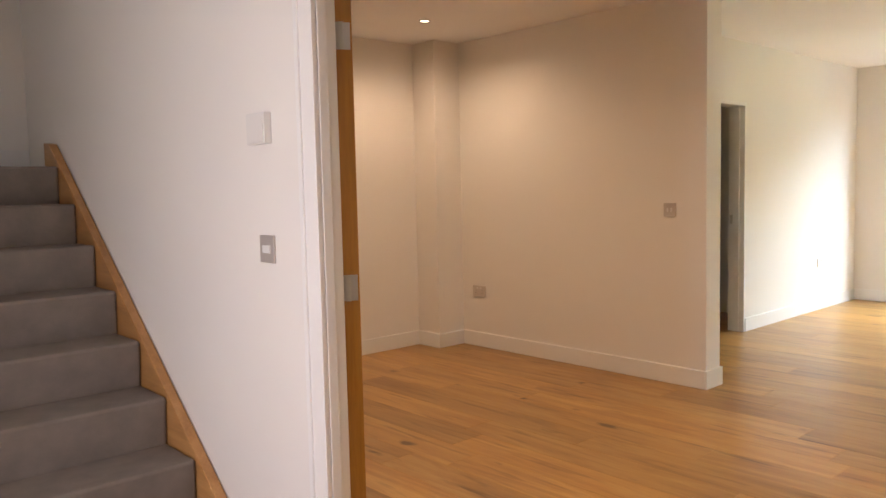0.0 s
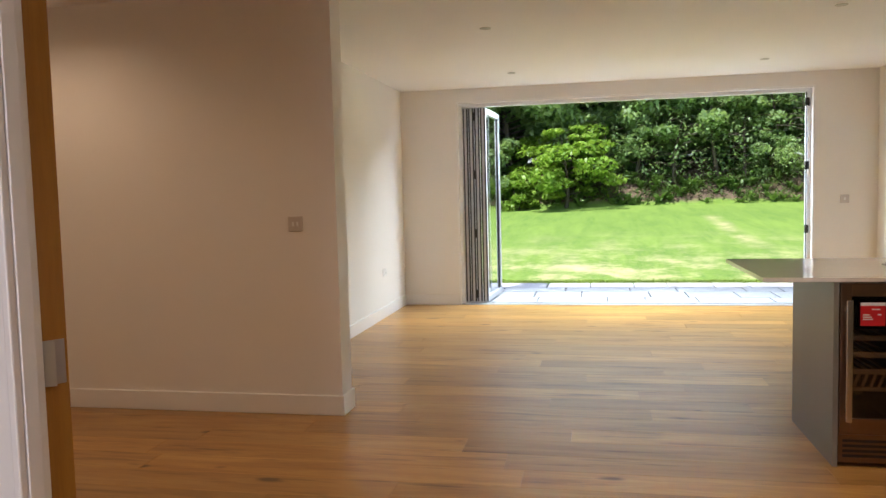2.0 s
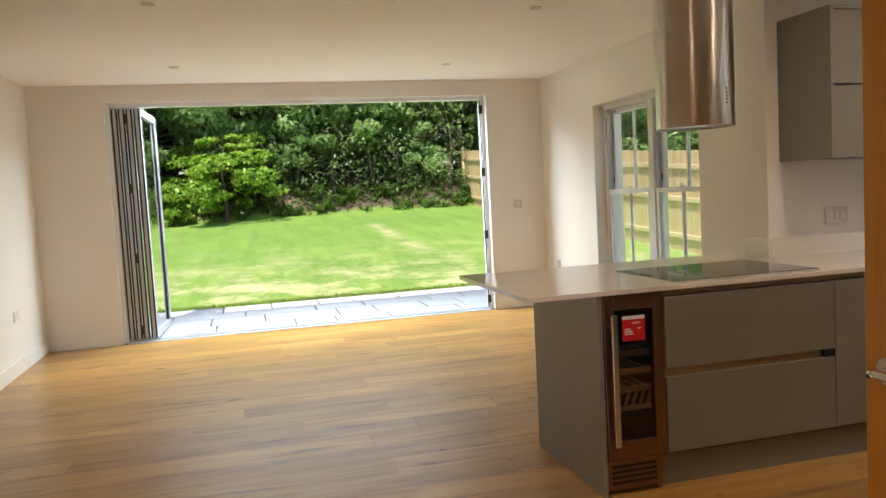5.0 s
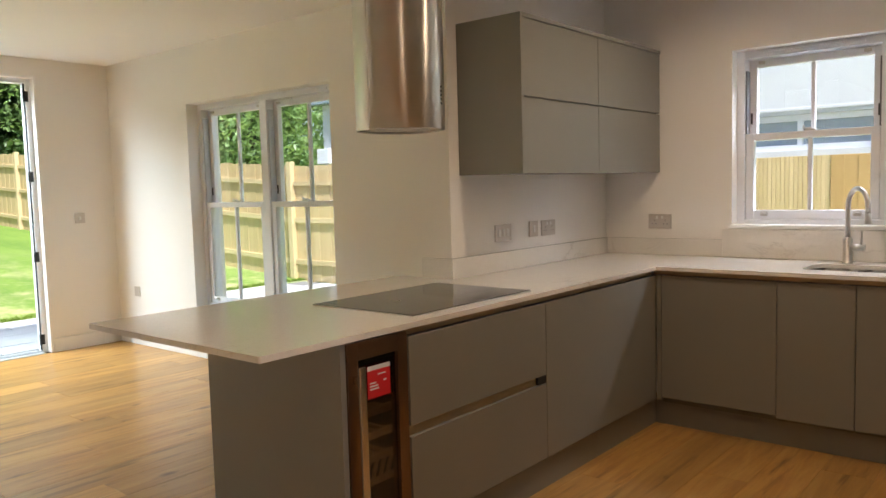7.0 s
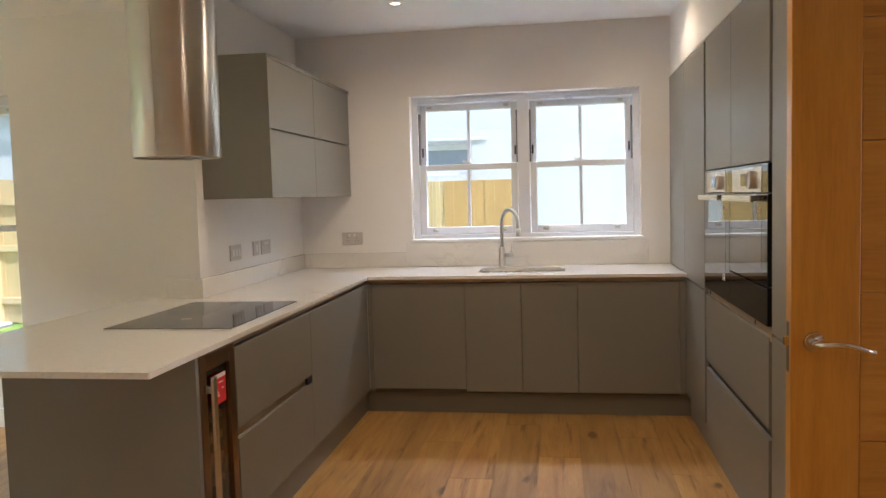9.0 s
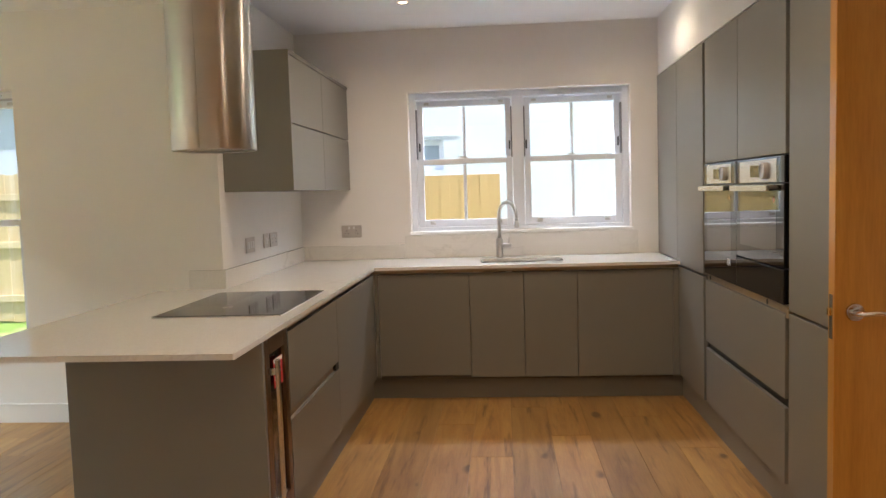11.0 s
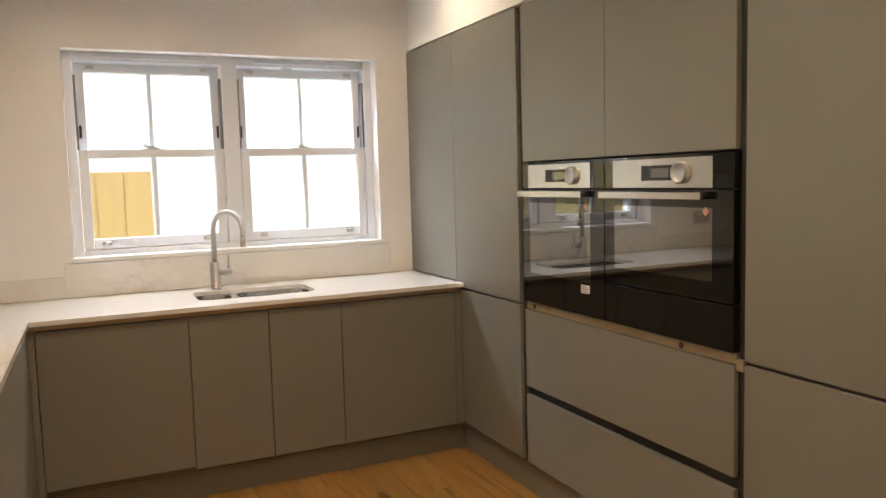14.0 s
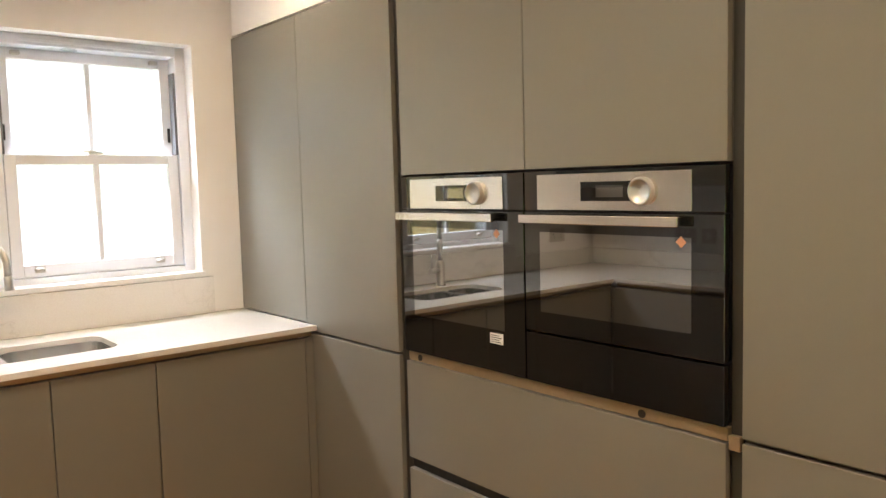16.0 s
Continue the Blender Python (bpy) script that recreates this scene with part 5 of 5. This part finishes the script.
def ferns(name, count, label):
    """Fern crowns as one mesh: arching fronds with toothed edges."""
    verts, faces = [], []
    for i in range(count):
        y = float(rng.uniform(-6.2, 9.5))
        x = lawn_edge(y) + float(abs(rng.normal(0.0, 0.75))) - 0.05
        z = ground_height(x, y)
        size = float(rng.uniform(0.35, 0.8))
        for k in range(11):
            a = k * math.tau / 11 + float(rng.normal(0, 0.2))
            d, side = Vector((math.cos(a), math.sin(a), 0)), Vector((-math.sin(a), math.cos(a), 0))
            rise = float(rng.uniform(0.55, 1.0))
            at = None
            for j in range(9):
                t = j / 8
                p = Vector((x, y, z)) + d * size * 0.62 * t + Vector((0, 0, size * rise * (1.35 * t - 0.95 * t * t)))
                w = size * 0.13 * (1 - t) * (0.35 if j % 2 else 1.0) + 0.004
                verts += [tuple(p - side * w), tuple(p + side * w)]
                n = len(verts)
                if at is not None:
                    faces.append((at, at + 1, n - 1, n - 2))
                at = n - 2
    data = bpy.data.meshes.new(name)
    data.from_pydata(verts, [], faces)
    data.materials.append(M["fern_frond"])
    return tagged(new(name, data), label, "ferns", "", "stuff")


ferns("bank_ferns", 170, "green arching ferns along the foot of the bank")

# longer grass along the edge of the paving
gx, gy = 11.935 + np.abs(rng.normal(0, 0.09, 9000)), rng.uniform(-6, 8, 9000)
gz = np.array([ground_height(a, b) for a, b in zip(gx, gy)]) + 0.012
tagged(new("lawn_grass", leaf_mesh("lawn_grass", np.stack([gx, gy, gz], 1), rng.uniform(0.03, 0.065, len(gx)), M["blade"], 0.6, 0.22)), "fringe of grass blades along the paving", "grass", "", "stuff")


def fence(name, label, p0, p1, height, z0, posts, pitch, thick=0.02, rails_out=False):
    """A timber fence from p0 to p1; upright boards on rails, which face out where rails_out is set."""
    p0, p1 = Vector((*p0, 0)), Vector((*p1, 0))
    d = (p1 - p0)
    length = d.length
    ang = math.atan2(d.y, d.x)
    ob = thing(name, p0.x, p0.y, z0(0), label, "fence")
    m = Matrix.Translation((p0.x, p0.y, 0)) @ Matrix.Rotation(ang, 4, "Z")

    def add(pname, data, place):
        o = new(pname, data)
        o.parent = ob
        o.matrix_parent_inverse = Matrix.Translation(-Vector(ob.location))
        o.matrix_basis = m @ place

    wood = M["fence_pale_z"] if rails_out or pitch < 0.1 else M["fence_z"]
    post = mesh("post", boxed(-0.05, 0.05, -0.05, 0.05, -0.3, height + 0.06, bevel=0.006), M["fence_x"] if rails_out else wood)
    n = max(1, round(length / posts))
    for i in range(n + 1 if rails_out else n):
        u = length * (i if rails_out else i + 0.5) / n
        add("post", post, Matrix.Translation((u, 0.06 if rails_out else -0.09, z0(u) - (0.0 if rails_out else 0.12))))
    half = pitch * (0.5 if pitch > 0.1 else 0.46)
    board = mesh("board", boxed(-half, half, 0.006, 0.006 + thick, 0.02, height, bevel=0.003), wood)
    for i in range(int(length / pitch)):
        u = (i + 0.5) * pitch
        add("board", board, Matrix.Translation((u, 0.005 * (i % 2) if pitch > 0.1 else 0.0, z0(u) - (0.012 if rails_out and i % 3 == 1 else 0.0))))
    r0, r1 = (0.028, 0.068) if rails_out else (-0.035, 0.004)
    rail = mesh("rail", boxed(0.0, length / n, r0, r1, -0.04, 0.04, bevel=0.004), M["fence_x"])
    for i in range(n):
        for h in (0.3, 0.95, height - 0.28) if rails_out else (0.3, height - 0.3):
            a0, a1 = z0(length * i / n), z0(length * (i + 1) / n)
            add("rail", rail, Matrix.Translation((length * i / n, 0, a0 + h)) @ Matrix.Rotation(-math.atan2(a1 - a0, length / n), 4, "Y"))
    return ob


fence("garden_fence", "pale close-boarded timber fence with posts and rails beside the lawn", (8.2, -6.05), (26.0, -5.75), 1.80, lambda u: max(-0.05, 0.066 * (8.2 + u - 11.9) - 0.05), 1.9, 0.125, rails_out=True)
fence("side_fence", "orange-brown close-boarded fence outside the kitchen window", (3.645, -6.77), (4.67, -6.77), 1.66, lambda u: -0.08, 1.02, 0.125)
fence("slat_fence", "pale narrow-slatted fence outside the kitchen window", (4.65, -6.78), (8.05, -6.78), 1.66, lambda u: -0.08, 1.7, 0.044)

# neighbouring house behind the fence
house = thing("neighbour_house", 1.0, -9.5, -0.055, "white rendered neighbouring house with a grey roof", "house")
part("wall", wall_run("x", -9.0, 6.4, -8.2, -7.9, -0.05, 5.2, [(4.42, 5.95, 1.68, 2.10)]), M["render"], house, "white rendered wall")
part("wall", boxed(-9.0, 6.4, -15.0, -14.7, -0.05, 5.2), M["render"], house)
part("wall", boxed(6.1, 6.4, -14.7, -8.2, -0.05, 5.2), M["render"], house)
part("wall", boxed(-9.0, -8.7, -14.7, -8.2, -0.05, 5.2), M["render"], house)
bm = bmesh.new()
a = [bm.verts.new(p) for p in ((-9.4, -7.5, 5.1), (6.8, -7.5, 5.1), (6.8, -11.45, 7.6), (-9.4, -11.45, 7.6), (-9.4, -15.4, 5.1), (6.8, -15.4, 5.1))]
for f in ((0, 1, 2, 3), (3, 2, 5, 4)):
    bm.faces.new([a[i] for i in f])
bmesh.ops.solidify(bm, geom=list(bm.faces), thickness=0.15)
part("roof", bm, M["slate"], house, "grey slate roof")
WX0, WX1, WZ0, WZ1 = 4.42, 5.95, 1.68, 2.10
win = part("window", boxes((WX0, WX0 + 0.07, -8.1, -8.0, WZ0, WZ1), (WX1 - 0.07, WX1, -8.1, -8.0, WZ0, WZ1), (WX0 + 0.07, WX1 - 0.07, -8.1, -8.0, WZ1 - 0.07, WZ1), (WX0 + 0.07, WX1 - 0.07, -8.1, -8.0, WZ0, WZ0 + 0.07), (5.24, 5.30, -8.1, -8.0, WZ0 + 0.07, WZ1 - 0.07)), M["upvc"], house, "white framed window")
for p0, p1 in ((WX0 + 0.07, 5.24), (5.30, WX1 - 0.07)):
    part("pane", boxed(p0, p1, -8.06, -8.05, WZ0 + 0.07, WZ1 - 0.07), M["pale_pane"], win, "pale reflecting glass")

part("lintel", boxed(4.2, 6.1, -7.899, -7.885, 2.14, 2.18, bevel=0.004), M["render"], house, "pale lintel ledge")

annexe = thing("neighbour_annexe", 12.0, -9.6, -0.055, "white rendered flat-roofed building behind the fence", "house")
part("wall", boxed(10.2, 13.7, -11.2, -8.0, -0.05, 2.95), M["render"], annexe, "white rendered wall")
part("roof", boxed(10.0, 13.9, -11.4, -7.8, 2.95, 3.05, bevel=0.02), M["pale_pane"], annexe, "pale grey flat roof edge")
part("downpipe", tube(bmesh.new(), (12.9, -7.95, 0.0), (12.9, -7.95, 2.62), 0.045, sides=14), M["black"], annexe, "black downpipe")
part("hopper", boxes((12.78, 13.02, -7.998, -7.80, 2.66, 2.80), (12.83, 12.97, -7.998, -7.86, 2.60, 2.66), bevel=0.01), M["black"], annexe, "black rainwater hopper")
part("meter_box", boxed(13.36, 13.68, -7.998, -7.80, 1.86, 2.14, bevel=0.01), M["upvc"], annexe, "white wall box")

# ---- oak floor boards and patio pavers ----
floor = structure("floor", boxed(-1.74, 9.94, -3.15, 5.40, -0.2, -0.019), M["joint"], "oiled knotty oak plank floor")
PW, THICK = 0.219, 0.018
FLOOR_DATA = {}


def plank_mesh(w, length):
    key = (round(w, 3), round(length, 2))
    if key not in FLOOR_DATA:
        bm = bmesh.new()
        g, c = 0.0004, 0.0011
        lo = [bm.verts.new((x, y, 0)) for x, y in ((g, g), (w - g, g), (w - g, length - g), (g, length - g))]
        md = [bm.verts.new((x, y, THICK - c)) for x, y in ((g, g), (w - g, g), (w - g, length - g), (g, length - g))]
        hi = [bm.verts.new((x, y, THICK)) for x, y in ((g + c, g + c), (w - g - c, g + c), (w - g - c, length - g - c), (g + c, length - g - c))]
        for p, q in ((lo, md), (md, hi)):
            for i in range(4):
                j = (i + 1) % 4
                bm.faces.new((p[i], p[j], q[j], q[i]))
        bm.faces.new(hi)
        FLOOR_DATA[key] = mesh("plank", bm, M["oak_floor"])
    return FLOOR_DATA[key]


def lay_planks(x0, x1, y0, y1):
    """Rows of boards along y with staggered ends."""
    row = 0
    x = x0
    while x < x1 - 0.01:
        w = min(PW, x1 - x)
        y = y0
        first = round(0.35 + ((row * 0.61803) % 1.0) * 1.45, 2)
        while y < y1 - 0.01:
            length = min(first if y == y0 else round(1.9 if random.random() < 0.7 else random.choice((1.2, 1.5)), 2), y1 - y)
            if y1 - (y + length) < 0.15:
                length = y1 - y
            o = new("plank", plank_mesh(w, length))
            o.parent = floor
            o.location = (x, y, -0.018)
            y += length
        x += w
        row += 1


lay_planks(1.84, 5.125, -2.85, 5.26)
lay_planks(5.125, 9.642, -2.85, 3.465)
lay_planks(5.25, 7.9, 3.465 + 0.0, 5.26)
lay_planks(-1.6, 1.84, -1.6, 2.9)

pav = structure("patio", boxed(9.94, 11.93, -5.9, 8.5, -0.25, -0.030), M["joint"], "pale grey stone paving behind the house")
STONE = {}
x = 9.945
for r, w in enumerate((0.40, 0.56, 0.40, 0.56)):
    y = -5.9 + (r * 0.37) % 0.6
    while y < 8.3:
        length = random.choice((0.45, 0.6, 0.6, 0.85))
        key = (w, length)
        if key not in STONE:
            STONE[key] = mesh("paver", boxed(0.009, w - 0.009, 0.009, length - 0.009, 0, 0.03, bevel=0.004), M["paver"])
        o = new("paver", STONE[key])
        o.parent = pav
        o.location = (x, y, -0.034 + random.uniform(0, 0.0015))
        y += length
    x += w
